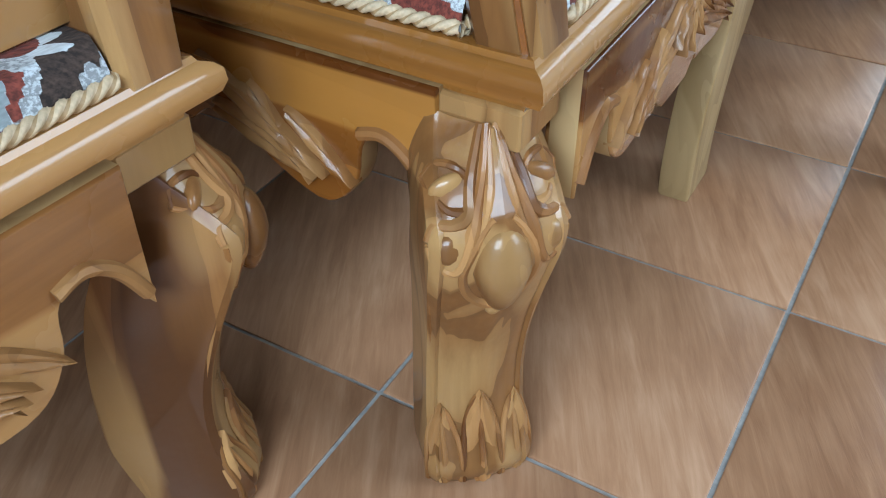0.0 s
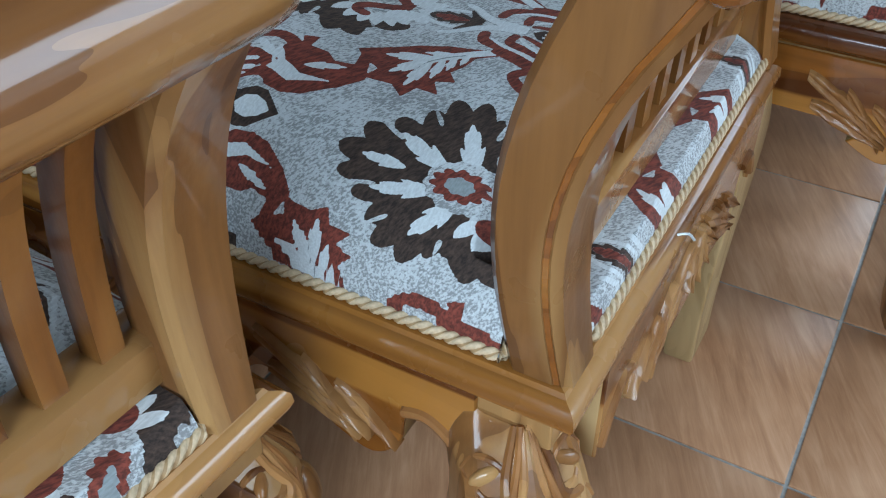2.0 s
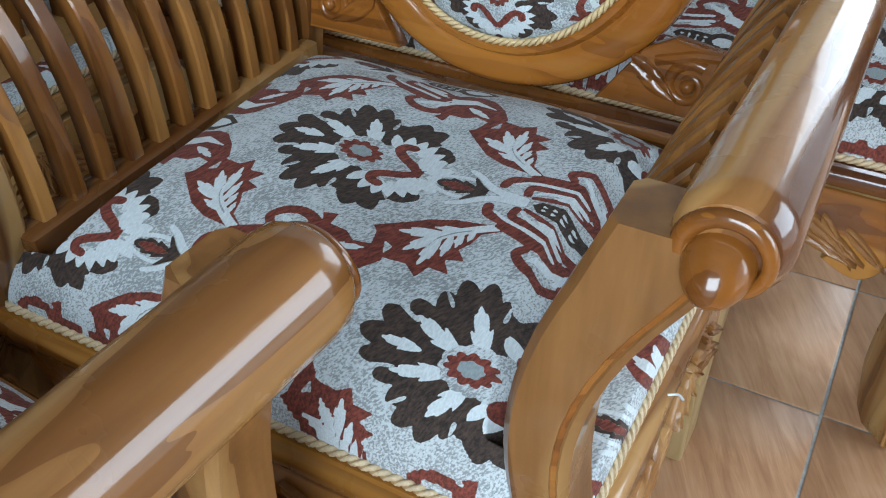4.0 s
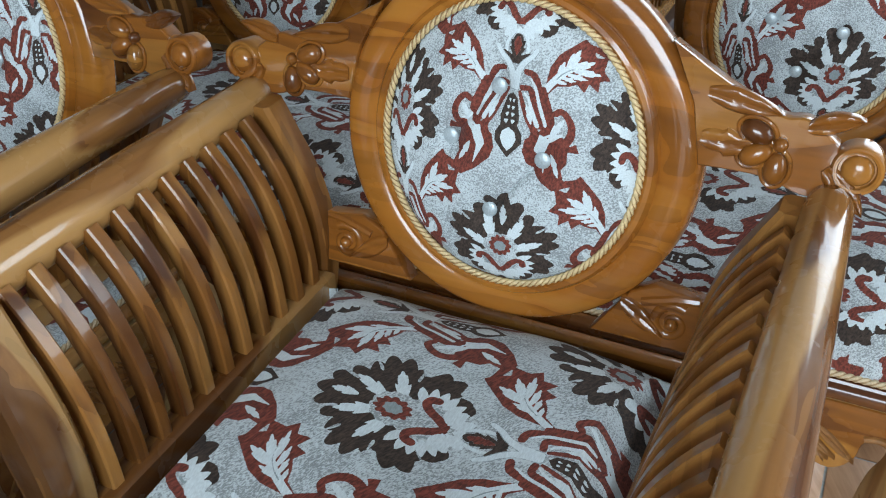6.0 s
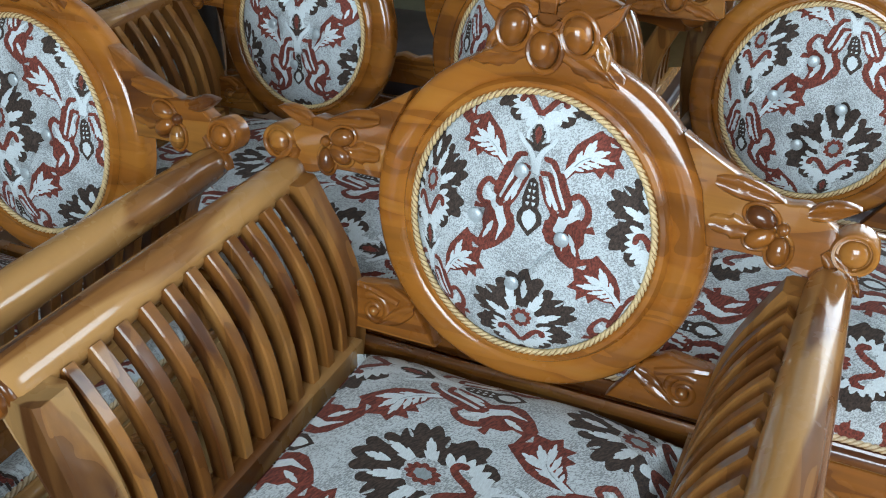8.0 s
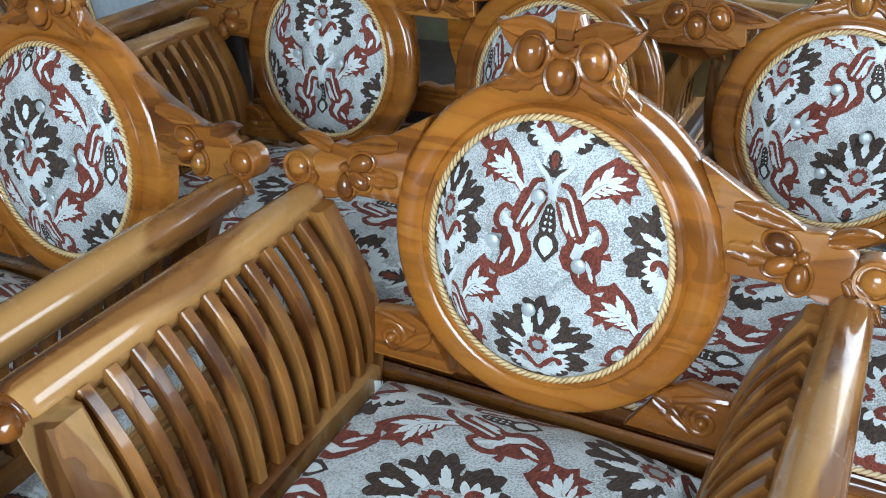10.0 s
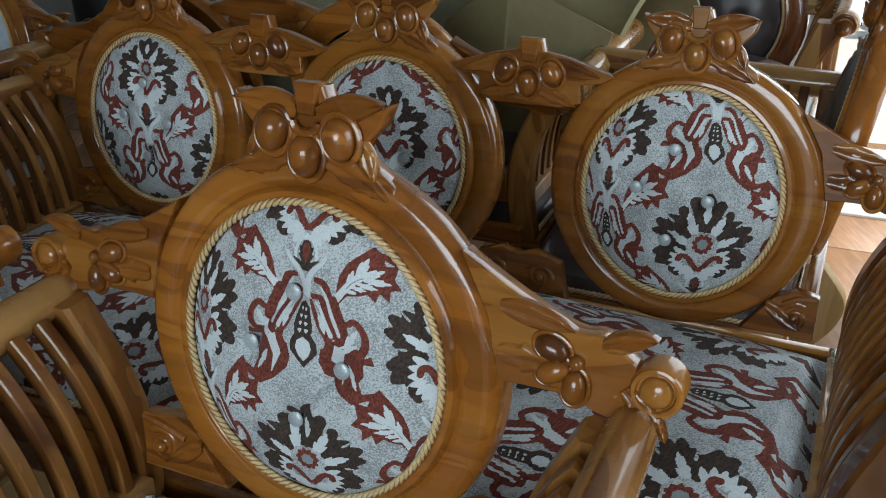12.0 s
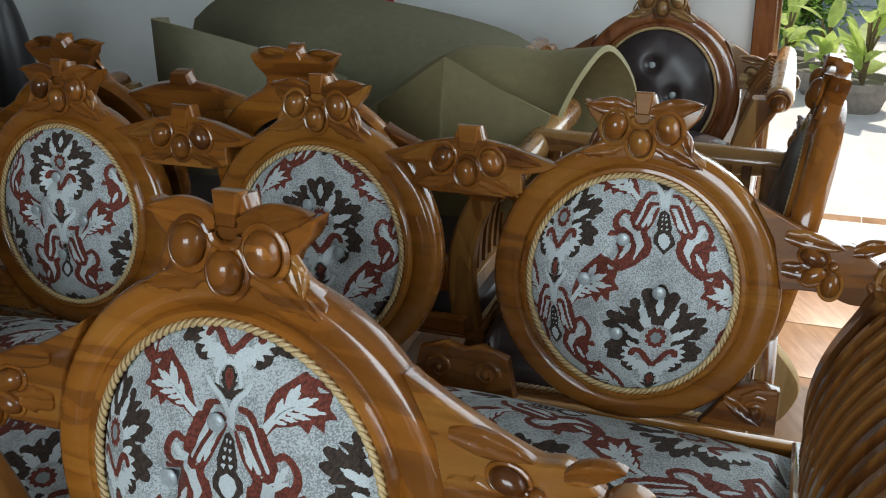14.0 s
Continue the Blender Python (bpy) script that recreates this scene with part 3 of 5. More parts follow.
def spiral(form, c, side, up, out, r0, turns, w, start=0.0):
    """A carved scroll."""
    way, n = [], int(28 * turns)
    for i in range(n + 1):
        s = i / n
        r = r0 * (1 - 0.82 * s)
        a = start + 2 * math.pi * turns * s
        way.append(c + side * (r * math.cos(a)) + up * (r * math.sin(a)))
    form.tube([p - out * w * 0.35 for p in way], lambda s: w * (1 - 0.45 * s), 10, up=out)
    form.ball(c + out * w * 0.3, side * r0 * 0.33, up * r0 * 0.33, out * w * 1.1, 12, 8)


def round_back(thing, cx, cy, cz, k, cover, offset, ring_mat, carve, hi):
    """One round upholstered back with its frame and crown. k: size."""
    o = Vector((cx, cy, cz))

    def at(a, b, c=0.0):
        return o + XV * a + UPV * b + OUTV * c
    profile = [(0.166, -0.030), (0.168, 0.004), (0.172, 0.013), (0.177, 0.0172), (0.182, 0.0165), (0.1855, 0.0115), (0.187, 0.0085), (0.1895, 0.0105),
               (0.196, 0.0118), (0.206, 0.0118), (0.215, 0.0108), (0.2195, 0.0088), (0.2235, 0.0045), (0.226, -0.001), (0.227, -0.022), (0.222, -0.030)]
    f = Form()

    def oval(r):
        """The opening stands slightly taller than wide; the rim outside is nearly round."""
        s = min(1.0, max(0.0, (0.227 - r) / 0.057))
        return k * r * (1.0 - 0.045 * s), k * r * (1.0 + 0.012 + 0.022 * s)
    f.loft([[at(oval(r)[0] * math.cos(q), oval(r)[1] * math.sin(q), h) for r, h in profile] for q in (2 * math.pi * i / 112 for i in range(112))], closed=True)
    frame_ob = part("back_frame", f, ring_mat, thing)
    # upholstery
    step = 0.0013 if hi else 0.0022
    n = int(2 * 0.168 * k / step)
    g = np.linspace(-0.17 * k, 0.17 * k, n)
    a, b = (q.ravel() for q in np.meshgrid(g, g))
    r = np.hypot(a, b) / (0.17 * k)
    h = 0.002 + 0.036 * np.sqrt(np.clip(1 - np.minimum(r, 1) ** 2.4, 0, 1))
    knots = [(-0.013, 0.076), (-0.070, 0.006), (0.049, -0.002), (-0.013, -0.078)]
    knots = [(p * k, q * k) for p, q in knots] if cover != "damask" else []
    for p, q in knots:
        h -= 0.017 * np.exp(-((a - p) ** 2 + (b - q) ** 2) / (2 * 0.013 ** 2))
    for i, j in ((0, 1), (2, 3)) if cover == "fabric" else ():
        (p0, q0), (p1, q1) = knots[i], knots[j]
        dx, dy = p1 - p0, q1 - q0
        ln = math.hypot(dx, dy)
        s = ((a - p0) * dx + (b - q0) * dy) / ln ** 2
        d = np.abs((a - p0) * dy - (b - q0) * dx) / ln
        h -= np.where((s > 0) & (s < 1), 0.008 * np.exp(-d / 0.004), 0)
    h += 0.0015 * np.sin(a * 55 + 2) * np.sin(b * 48)
    a, b = a * 0.955, b * 1.034
    xyz = np.array(o)[None] + np.outer(a, XV) + np.outer(b, UPV) + np.outer(h, OUTV)
    g2 = 1 + 0.3 * np.minimum(r, 1) ** 2
    cols = figure_at(offset[0] - b * (g2 + 0.12), a * g2 * (1 - 0.6 * a) + offset[1]) if cover == "fabric" else None
    pad = sheet("back_cushion", xyz, n, n, COVERS[cover], thing,
                {"fabric": "pale chenille with dark brown and rust flowers", "leather": "buttoned dark leather", "damask": "plain blue-grey damask"}[cover], cols, keep=r < 1.0)
    cord("piping", [at(oval(0.17)[0] * math.cos(q), oval(0.17)[1] * math.sin(q), 0.0145) for q in (2 * math.pi * i / 90 for i in range(90))], pad, 0.0026, 0.026, up=tuple(OUTV), mats=[bright_gold_cord, dark_gold_cord])
    for p, q in knots:
        fb = Form()
        fb.ball(at(p, q, 0.029 - 0.03 * (p * p + q * q) / (0.17 * k) ** 2), XV * 0.0102, UPV * 0.0102, OUTV * 0.0036, 14, 8)
        part("button", fb, button_mat, pad, "shiny covered button")
    # crown
    f = Form()
    half = [(0.015, 0.298), (0.020, 0.284), (0.052, 0.279), (0.070, 0.277), (0.090, 0.286), (0.083, 0.266), (0.066, 0.247), (0.061, 0.236), (0.074, 0.222), (0.098, 0.204), (0.102, 0.192), (0.05, 0.210)]
    outline = [(-p, q) for p, q in half] + [(0.0, 0.216)] + [(p, q) for p, q in reversed(half)]
    outline = [(k * p, k * q) for p, q in outline]
    f.slab(outline, 0.030, lambda p, q, c: at(p, q, c - 0.020), 0.005)
    f.slab([(p * k, q * k) for p, q in ((-0.010, 0.268), (0.010, 0.268), (0.014, 0.302), (-0.014, 0.302))], 0.022, lambda p, q, c: at(p, q, c - 0.004), 0.004)
    f.tube([at(0.016 * k * math.cos(q), 0.262 * k + 0.012 * k * math.sin(q), 0.016) for q in (math.pi + math.pi * i / 10 for i in range(11))], 0.005 * k, 8, up=tuple(OUTV))
    crown = part("crown", f, carve, thing, "carved crown of fruit and leaves")
    for s in (-1, 1):
        leaf_part(crown, carve, at(s * 0.012 * k, 0.272 * k, 0.012), XV * s * 0.97 + UPV * 0.15, UPV * s, OUTV, 0.078 * k, 0.017 * k, 0.004 * k, 0.007)
        leaf_part(crown, carve, at(s * 0.018 * k, 0.226 * k, 0.012), XV * s * 0.93 - UPV * 0.34, UPV * s, OUTV, 0.083 * k, 0.017 * k, -0.006 * k, 0.006, 4)
        leaf_part(crown, carve, at(s * 0.055 * k, 0.252 * k, 0.008), XV * s * 0.45 - UPV * 0.89, XV, OUTV, 0.05 * k, 0.012 * k, 0.0, 0.005)
    berries(crown, carve, at(0, 0, 0.017), 0.0175 * k, [(-0.040 * k, 0.248 * k, 75), (0.040 * k, 0.248 * k, 105), (0.0, 0.226 * k, 90)])
    return at


def link_between(thing, o0, o1, k, carve):
    """Carved piece that joins two round backs."""
    c = (o0 + o1) / 2
    f = Form()
    g = (o1 - o0).length / 2 - 0.205 * k

    def at(a, b, h=0.0):
        return c + XV * a + UPV * b + OUTV * h
    w = g + 0.075
    half = [(0.018, 0.218), (0.024, 0.198), (0.06, 0.192), (w, 0.168), (w - 0.02, 0.156), (0.085, 0.150), (0.088, 0.122), (0.06, 0.112), (0.03, 0.112)]
    outline = [(-p, q) for p, q in half] + [(p, q) for p, q in reversed(half)]
    f.slab(outline, 0.026, lambda p, q, h: at(p, q, h - 0.012), 0.004)
    f.slab([(-0.012, 0.18), (0.012, 0.18), (0.017, 0.219), (-0.017, 0.219)], 0.022, lambda p, q, h: at(p, q, h - 0.002), 0.004)
    link = part("back_link", f, carve, thing, "carved fruit and leaf link")
    for s in (-1, 1):
        leaf_part(link, carve, at(s * 0.02, 0.183, 0.013), XV * s * 0.97 - UPV * 0.2, UPV * s, OUTV, 0.1, 0.015, 0.003, 0.006)
        leaf_part(link, carve, at(s * 0.012, 0.14, 0.013), XV * s * 0.93 - UPV * 0.25, UPV * s, OUTV, 0.075, 0.016, -0.004, 0.006, 3)
    berries(link, carve, at(0, 0, 0.018), 0.0165, [(-0.039, 0.165, 60), (0.039, 0.165, 120), (0.0, 0.147, 90)])
    # lower scroll between the frames
    f = Form()
    outline = [(-0.075, -0.150), (-0.03, -0.135), (0.0, -0.145), (0.03, -0.135), (0.075, -0.150), (0.09, -0.215), (-0.09, -0.215)]
    f.slab(list(reversed(outline)), 0.024, lambda p, q, h: at(p, q, h - 0.02), 0.004)
    for s in (-1, 1):
        spiral(f, at(s * 0.04, -0.18, 0.004), XV * s, UPV, OUTV, 0.022, 1.4, 0.006)
    part("lower_link", f, carve, thing)


def wing(thing, at, s, k, carve, reach):
    """Carved arm of the back from the round frame to the scroll over the arm post, on side s."""
    f = Form()
    x0, x1 = 0.205 * k, reach
    top = curve2([(x0 - 0.03, 0.152 * k), (x0 + 0.03, 0.118 * k), (x1 - 0.085, 0.092), (x1 - 0.055, 0.092), (x1 - 0.022, 0.070)], 5)
    low = curve2([(x1 - 0.012, 0.012), (x1 - 0.05, 0.010), (x1 - 0.09, 0.022), (x0 + 0.015, 0.022 * k)], 5)
    outline = [(s * p, q) for p, q in low + [(x0, 0.09)] + top] if s < 0 else [(p, q) for p, q in list(reversed(top)) + [(x0, 0.09)] + list(reversed(low))]
    outline = [(a, b) for a, b in outline]
    f.slab(outline, 0.030, lambda p, q, h: at(p, q, h - 0.020), 0.004)
    side = XV * s
    ob = part("back_wing", f, carve, thing, "carved fruit wing ending in a scroll")
    # claw under the scroll, leaves along the wing
    leaf_part(ob, carve, at(s * (x1 - 0.03), 0.045, 0.010), side * 0.72 - UPV * 0.69, side * 0.69 + UPV * 0.72, OUTV, 0.062, 0.014, 0.0, 0.008)
    leaf_part(ob, carve, at(s * (x1 - 0.055), 0.085, 0.010), side * 0.95 + UPV * 0.3, UPV, OUTV, 0.055, 0.013, 0.0, 0.008)
    leaf_part(ob, carve, at(s * (x0 + 0.015), 0.105 * k, 0.010), side * 0.99 - UPV * 0.14, UPV, OUTV, 0.08, 0.014, 0.0, 0.006)
    leaf_part(ob, carve, at(s * (x0 + 0.015), 0.055 * k, 0.010), side * 0.99 - UPV * 0.05, UPV, OUTV, 0.07, 0.018, 0.0, 0.006, 3)
    f = Form()
    c = at(s * x1, 0.049, 0)
    f.loft([[c + OUTV * h + (r * math.cos(q)) * side + (r * math.sin(q)) * UPV for q in (2 * math.pi * i / 30 for i in range(30))]
            for r, h in ((0.022, -0.024), (0.026, -0.02), (0.026, 0.012), (0.0235, 0.0165), (0.020, 0.0165), (0.019, 0.012))])
    f.ball(c + OUTV * 0.012, side * 0.0165, UPV * 0.0165, OUTV * 0.0105, 18, 10)
    f.tube([c + OUTV * 0.014 + (0.022 * math.cos(q)) * side + (0.022 * math.sin(q)) * UPV for q in (-1.2 + 4.6 * i / 20 for i in range(21))], lambda t: 0.0045 - 0.002 * t, 8, up=tuple(OUTV))
    part("scroll", f, carve, ob, "carved spiral scroll")
    hub = at(s * (x1 - 0.078), 0.062, 0.013)
    for d in (160, 212, 268):
        q = math.cos(radians(d)) * side + math.sin(radians(d)) * UPV
        fruit(ob, carve, hub + q * 0.027, q, 0.0120, 0.018)
    f = Form()
    f.ball(hub, side * 0.008, UPV * 0.008, OUTV * 0.01, 10, 8)
    part("stalk", f, carve, ob)
    # lower bracket
    f = Form()
    a0, a1 = 0.155 * k, reach - 0.125
    outline = [(a0 - 0.03, -0.215 * k), (a1, -0.215 * k), (a1, -0.142 * k), (a0 + 0.045, -0.135 * k), (a0 + 0.015, -0.15 * k)]
    outline = outline if s > 0 else [(-p, q) for p, q in reversed(outline)]
    f.slab(outline, 0.028, lambda p, q, h: at(p, q, h - 0.022), 0.004)
    spiral(f, at(s * (a1 - 0.032), -0.18 * k, 0.006), side, UPV, OUTV, 0.025, 1.4, 0.0075, 1.0)
    f.leaf(at(s * (a0 + 0.005), -0.165 * k, 0.006), side * 0.85 - UPV * 0.5, UPV, OUTV, 0.065, 0.016, 0, 0.006)
    f.tube([at(s * (a1 - 0.004), -0.145 * k, 0.004), at(s * (a1 - 0.03), -0.147 * k, 0.006), at(s * (a0 + 0.03), -0.16 * k, 0.006)], 0.006, 8, up=tuple(OUTV))
    part("back_bracket", f, carve, thing, "carved scroll bracket")


def arm_line(z):
    """How far the arm stands outward of the seat's edge, by height."""
    s = max(0.0, min(1.0, (z - 0.42) / 0.27))
    return -0.062 + 0.080 * s ** 2.9


def arm(thing, s, hw, depth, roll_mat, slats=11):
    """One arm: curved front and back posts, top roll with a scroll, lower rail and bent slats. s: side; hw: half width of the seat."""
    zs = [0.383 + i * (0.690 - 0.383) / 14 for i in range(15)]

    def post(name, y0, y1, w0, w1, top):
        f = Form()
        rings = []
        for i, z in enumerate(zs):
            q = i / 14
            w = w0 + (w1 - w0) * q ** 3.0
            x = hw - 0.031 - 0.014 * math.sin(math.pi * min(1, q * 1.15)) + 0.053 * q ** 3.4
            lo, hi = x - w * 0.56, x + w * 0.44
            yy0 = y0 - (0.012 * math.sin(q * 3.1) if name == "front_post" else 0)
            b = 0.006
            pts = [(lo + b, yy0), (hi - 0.012, yy0), (hi - 0.010, yy0 + 0.004), (hi - 0.006, yy0 + 0.001), (hi, yy0 + b), (hi, y1 - b), (hi - b, y1), (lo + b, y1), (lo, y1 - b), (lo, yy0 + b)]
            rings.append([(s * p, r, z) for p, r in pts])
        f.loft(rings)
        ob = part(name, f, slat_wood if name == "back_post" else wood_z, thing)
        if name == "front_post":
            f = Form()
            f.tube([Vector(r[2]) + Vector((-s * 0.001, 0.001, 0)) for r in rings], 0.0042, 8, up=(0, 1, 0))
            part("bead", f, carved, ob)
    post("front_post", 0.016, 0.062, 0.046, 0.076, 0.68)
    post("back_post", depth - 0.055, depth - 0.012, 0.05, 0.05, 0.68)
    rx, rz = hw + 0.040, 0.690
    f = Form()
    rings = []
    for y, r in ((0.018, 0.019), (0.020, 0.026), (0.027, 0.0305), (0.040, 0.0315), (0.30, 0.0295), (depth - 0.03, 0.0255), (depth - 0.006, 0.023), (depth, 0.018)):
        rings.append([(s * (rx + r * 1.02 * math.cos(q)), y, rz + r * 1.02 * math.sin(q) - 0.004 * (y / depth)) for q in (2 * math.pi * i / 28 for i in range(28))])
    f.loft(rings)
    roll = part("arm_roll", f, roll_mat, thing, "glossy rounded arm top")
    f = Form()
    c, side, up, out = Vector((s * (rx + 0.001), 0.022, rz - 0.003)), XV * s, Vector((0, 0, 1)), Vector((0, -1, 0))
    f.ball(c - up * 0.004 - side * 0.003, side * 0.0195, up * 0.0185, (out - up * 0.25) * 0.029, 22, 14)
    f.tube([c + out * (0.001 + 0.008 * i / 30) + side * ((0.0245 - 0.006 * i / 30) * math.cos(q)) + up * ((0.0245 - 0.006 * i / 30) * math.sin(q)) for i, q in ((i, 3.4 - 5.6 * i / 30) for i in range(31))], lambda t: 0.0066 - 0.0040 * t, 10, up=tuple(out))
    part("scroll", f, carved, roll, "carved spiral knob")
    f = Form()
    f.box(*sorted((s * (hw - 0.082), s * (hw - 0.044))), 0.05, depth - 0.05, 0.414, 0.453, 0.003)
    part("arm_rail", f, wood_y, thing)
    for i in range(slats):
        y = 0.083 + (depth - 0.165) * i / (slats - 1)
        rings = []
        for j in range(13):
            z = 0.440 + (0.683 - 0.440) * j / 12
            x = hw + arm_line(z)
            d = (arm_line(z + 0.005) - arm_line(z - 0.005)) / 0.01
            nx, nz = 1 / math.hypot(1, d), -d / math.hypot(1, d)
            a, b = 0.0085, 0.0105
            rings.append([(s * (x + nx * q), y + p, z + nz * q) for p, q in ((-a + 0.002, -b), (a - 0.002, -b), (a, -b + 0.002), (a, b), (-a, b), (-a, -b + 0.002))])
        f = Form()
        f.loft(rings)
        part("slat", f, slat_wood, thing)


def leg(thing, s, hw):
    """Carved cabriole front leg on side s: it bows out along the corner's diagonal."""
    diag = Vector((s, -1, 0)).normalized()
    cross = Vector((1, s, 0)).normalized()
    base = Vector((s * (hw - 0.060), 0.036, 0))
    rows = [(0.000, 0.010, 0.082, 0.058), (0.018, 0.013, 0.087, 0.064), (0.045, 0.004, 0.084, 0.062), (0.075, -0.004, 0.080, 0.060), (0.12, -0.004, 0.079, 0.060),
            (0.17, 0.005, 0.082, 0.064), (0.215, 0.019, 0.089, 0.068), (0.255, 0.033, 0.093, 0.068), (0.285, 0.031, 0.091, 0.066), (0.31, 0.021, 0.082, 0.058), (0.334, 0.008, 0.066, 0.050)]
    f = Form()
    rings = []
    fine = curve2(rows, 4)
    for z, o, w, t in fine:
        c = base + diag * o + Vector((0, 0, z))
        h = w / 2
        pts = [(-h, -t * 0.45), (-h, t * 0.30), (-h * 0.88, t * 0.40), (-h * 0.80, t * 0.37), (-h * 0.70, t * 0.42), (0, t * 0.5), (h * 0.70, t * 0.42), (h * 0.80, t * 0.37), (h * 0.88, t * 0.40), (h, t * 0.30), (h, -t * 0.45),
               (h * 0.62, -t * 0.98), (-h * 0.62, -t * 0.98)]
        vee = 0.55 * t * max(0.0, min(1.0, (z - 0.27) / 0.06))
        rings.append([c + cross * a + diag * (b - vee * abs(a) / h) for a, b in pts])
    f.loft(rings)
    ob = part("front_leg", f, wood_z, thing, "bowed leg with carved knee and leaf foot")
    # knee carving
    f = Form()
    up = Vector((0, 0, 1))
    zz, oo, ww, tt = (np.array(q) for q in zip(*fine))

    def on(a, z, lift=0.0):
        """A point on the leg's broad face."""
        o, w, t = (float(np.interp(z, zz, q)) for q in (oo, ww, tt))
        q = min(1.0, abs(a) / (w / 2))
        vee = 0.55 * t * max(0.0, min(1.0, (z - 0.27) / 0.06))
        return base + diag * (o + t * (0.5 - 0.1 * q - 0.12 * q ** 4) - vee * q + lift) + cross * a + up * z
    def put(nm, build):
        f = Form()
        build(f)
        part(nm, f, wood_z if nm in ("fruit", "bud", "side_fruit", "side_eye") else light_carved, ob)
    put("fruit", lambda f: f.ball(on(0, 0.246, -0.003), cross * 0.0195, up * -0.034, diag * 0.016, 22, 14, drop=0.28))
    put("rim", lambda f: f.tube([on(0.0255 * math.cos(q) * (1 - 0.3 * max(0, math.sin(q))), 0.247 + 0.041 * math.sin(q), -0.002) for q in (math.pi * (0.60 + 1.80 * i / 30) for i in range(31))], lambda t: 0.0050 - 0.0022 * abs(2 * t - 1), 8, up=tuple(diag)))
    put("bud", lambda f: f.ball(on(0, 0.201), cross * 0.006, up * 0.006, diag * 0.004, 10, 6))
    for e in (-1, 1):
        put("side_fruit", lambda f: f.ball(on(e * 0.0315, 0.264, -0.007), (cross - up * 0.2 * e) * 0.0125, (up + cross * 0.2 * e) * 0.0125, diag * 0.0085, 18, 10))
        put("side_eye", lambda f: f.ball(on(e * 0.0265, 0.299, -0.0065), (cross - up * 0.25 * e) * 0.0155, (up + cross * 0.25 * e) * 0.0085, diag * 0.0060, 18, 10))
        for pts, r in (([(0.003, 0.336), (0.008, 0.312), (0.015, 0.292), (0.020, 0.276), (0.027, 0.252), (0.034, 0.247), (0.043, 0.254), (0.046, 0.267)], 0.0050),
                       ([(0.006, 0.334), (0.016, 0.306), (0.020, 0.288), (0.030, 0.281), (0.041, 0.279), (0.047, 0.270)], 0.0056),
                       ([(0.014, 0.298), (0.022, 0.289), (0.034, 0.289), (0.044, 0.300)], 0.0040),
                       ([(0.014, 0.300), (0.022, 0.309), (0.034, 0.309), (0.044, 0.300)], 0.0036),
                       ([(0.002, 0.334), (0.005, 0.308), (0.010, 0.288), (0.018, 0.270)], 0.0040),
                       ([(0.044, 0.244), (0.040, 0.20), (0.0365, 0.16), (0.0350, 0.12), (0.0345, 0.085)], 0.0036)):
            put("carved_stem", lambda f: f.tube(curve2([tuple(on(e * a, z, -0.0018)) for a, z in pts], 5), lambda t: r * (1.0 - 0.5 * abs(2 * t - 0.9)), 8, up=tuple(diag)))
    for c, tip, w in ((-0.0300, 0.076, 0.0125), (0.0, 0.088, 0.0150), (0.0300, 0.078, 0.0125)):
        put("foot_leaf", lambda f: f.leaf(on(c, 0.003, -0.002), (on(c, tip, -0.002) - on(c, 0.003, -0.002)).normalized(), cross, diag, tip * 1.05, w * 1.15, 0, 0.006))
        put("leaf_edge", lambda f: f.tube(curve2([tuple(on(c + q * w, z)) for q, z in ((-1.0, 0.004), (-1.05, 0.03), (-0.75, tip * 0.72), (0.0, tip), (0.75, tip * 0.72), (1.05, 0.03), (1.0, 0.004))], 5), 0.0026, 8, up=tuple(diag)))
        put("vein", lambda f: f.tube([on(c, tip * 0.8), on(c, 0.03), on(c, 0.004)], lambda t: 0.002 + 0.002 * t, 8, up=tuple(diag)))


def back_leg(thing, s, hw, depth):
    f = Form()
    edge_f = curve2([(depth - 0.068, 0.0), (depth - 0.074, 0.05), (depth - 0.066, 0.12), (depth - 0.040, 0.2), (depth - 0.040, 0.28), (depth - 0.06, 0.345)], 5)
    edge_b = curve2([(depth - 0.012, 0.0), (depth + 0.002, 0.006), (depth + 0.000, 0.06), (depth + 0.020, 0.13), (depth + 0.070, 0.205), (depth + 0.082, 0.27), (depth + 0.03, 0.345)], 5)
    outline = edge_b + list(reversed(edge_f))
    f.slab(outline, 0.036, lambda a, b, c: (s * (hw - 0.046 + c), a, b), 0.004)
    part("back_leg", f, pale_wood, thing, "plain unstained curved back leg")


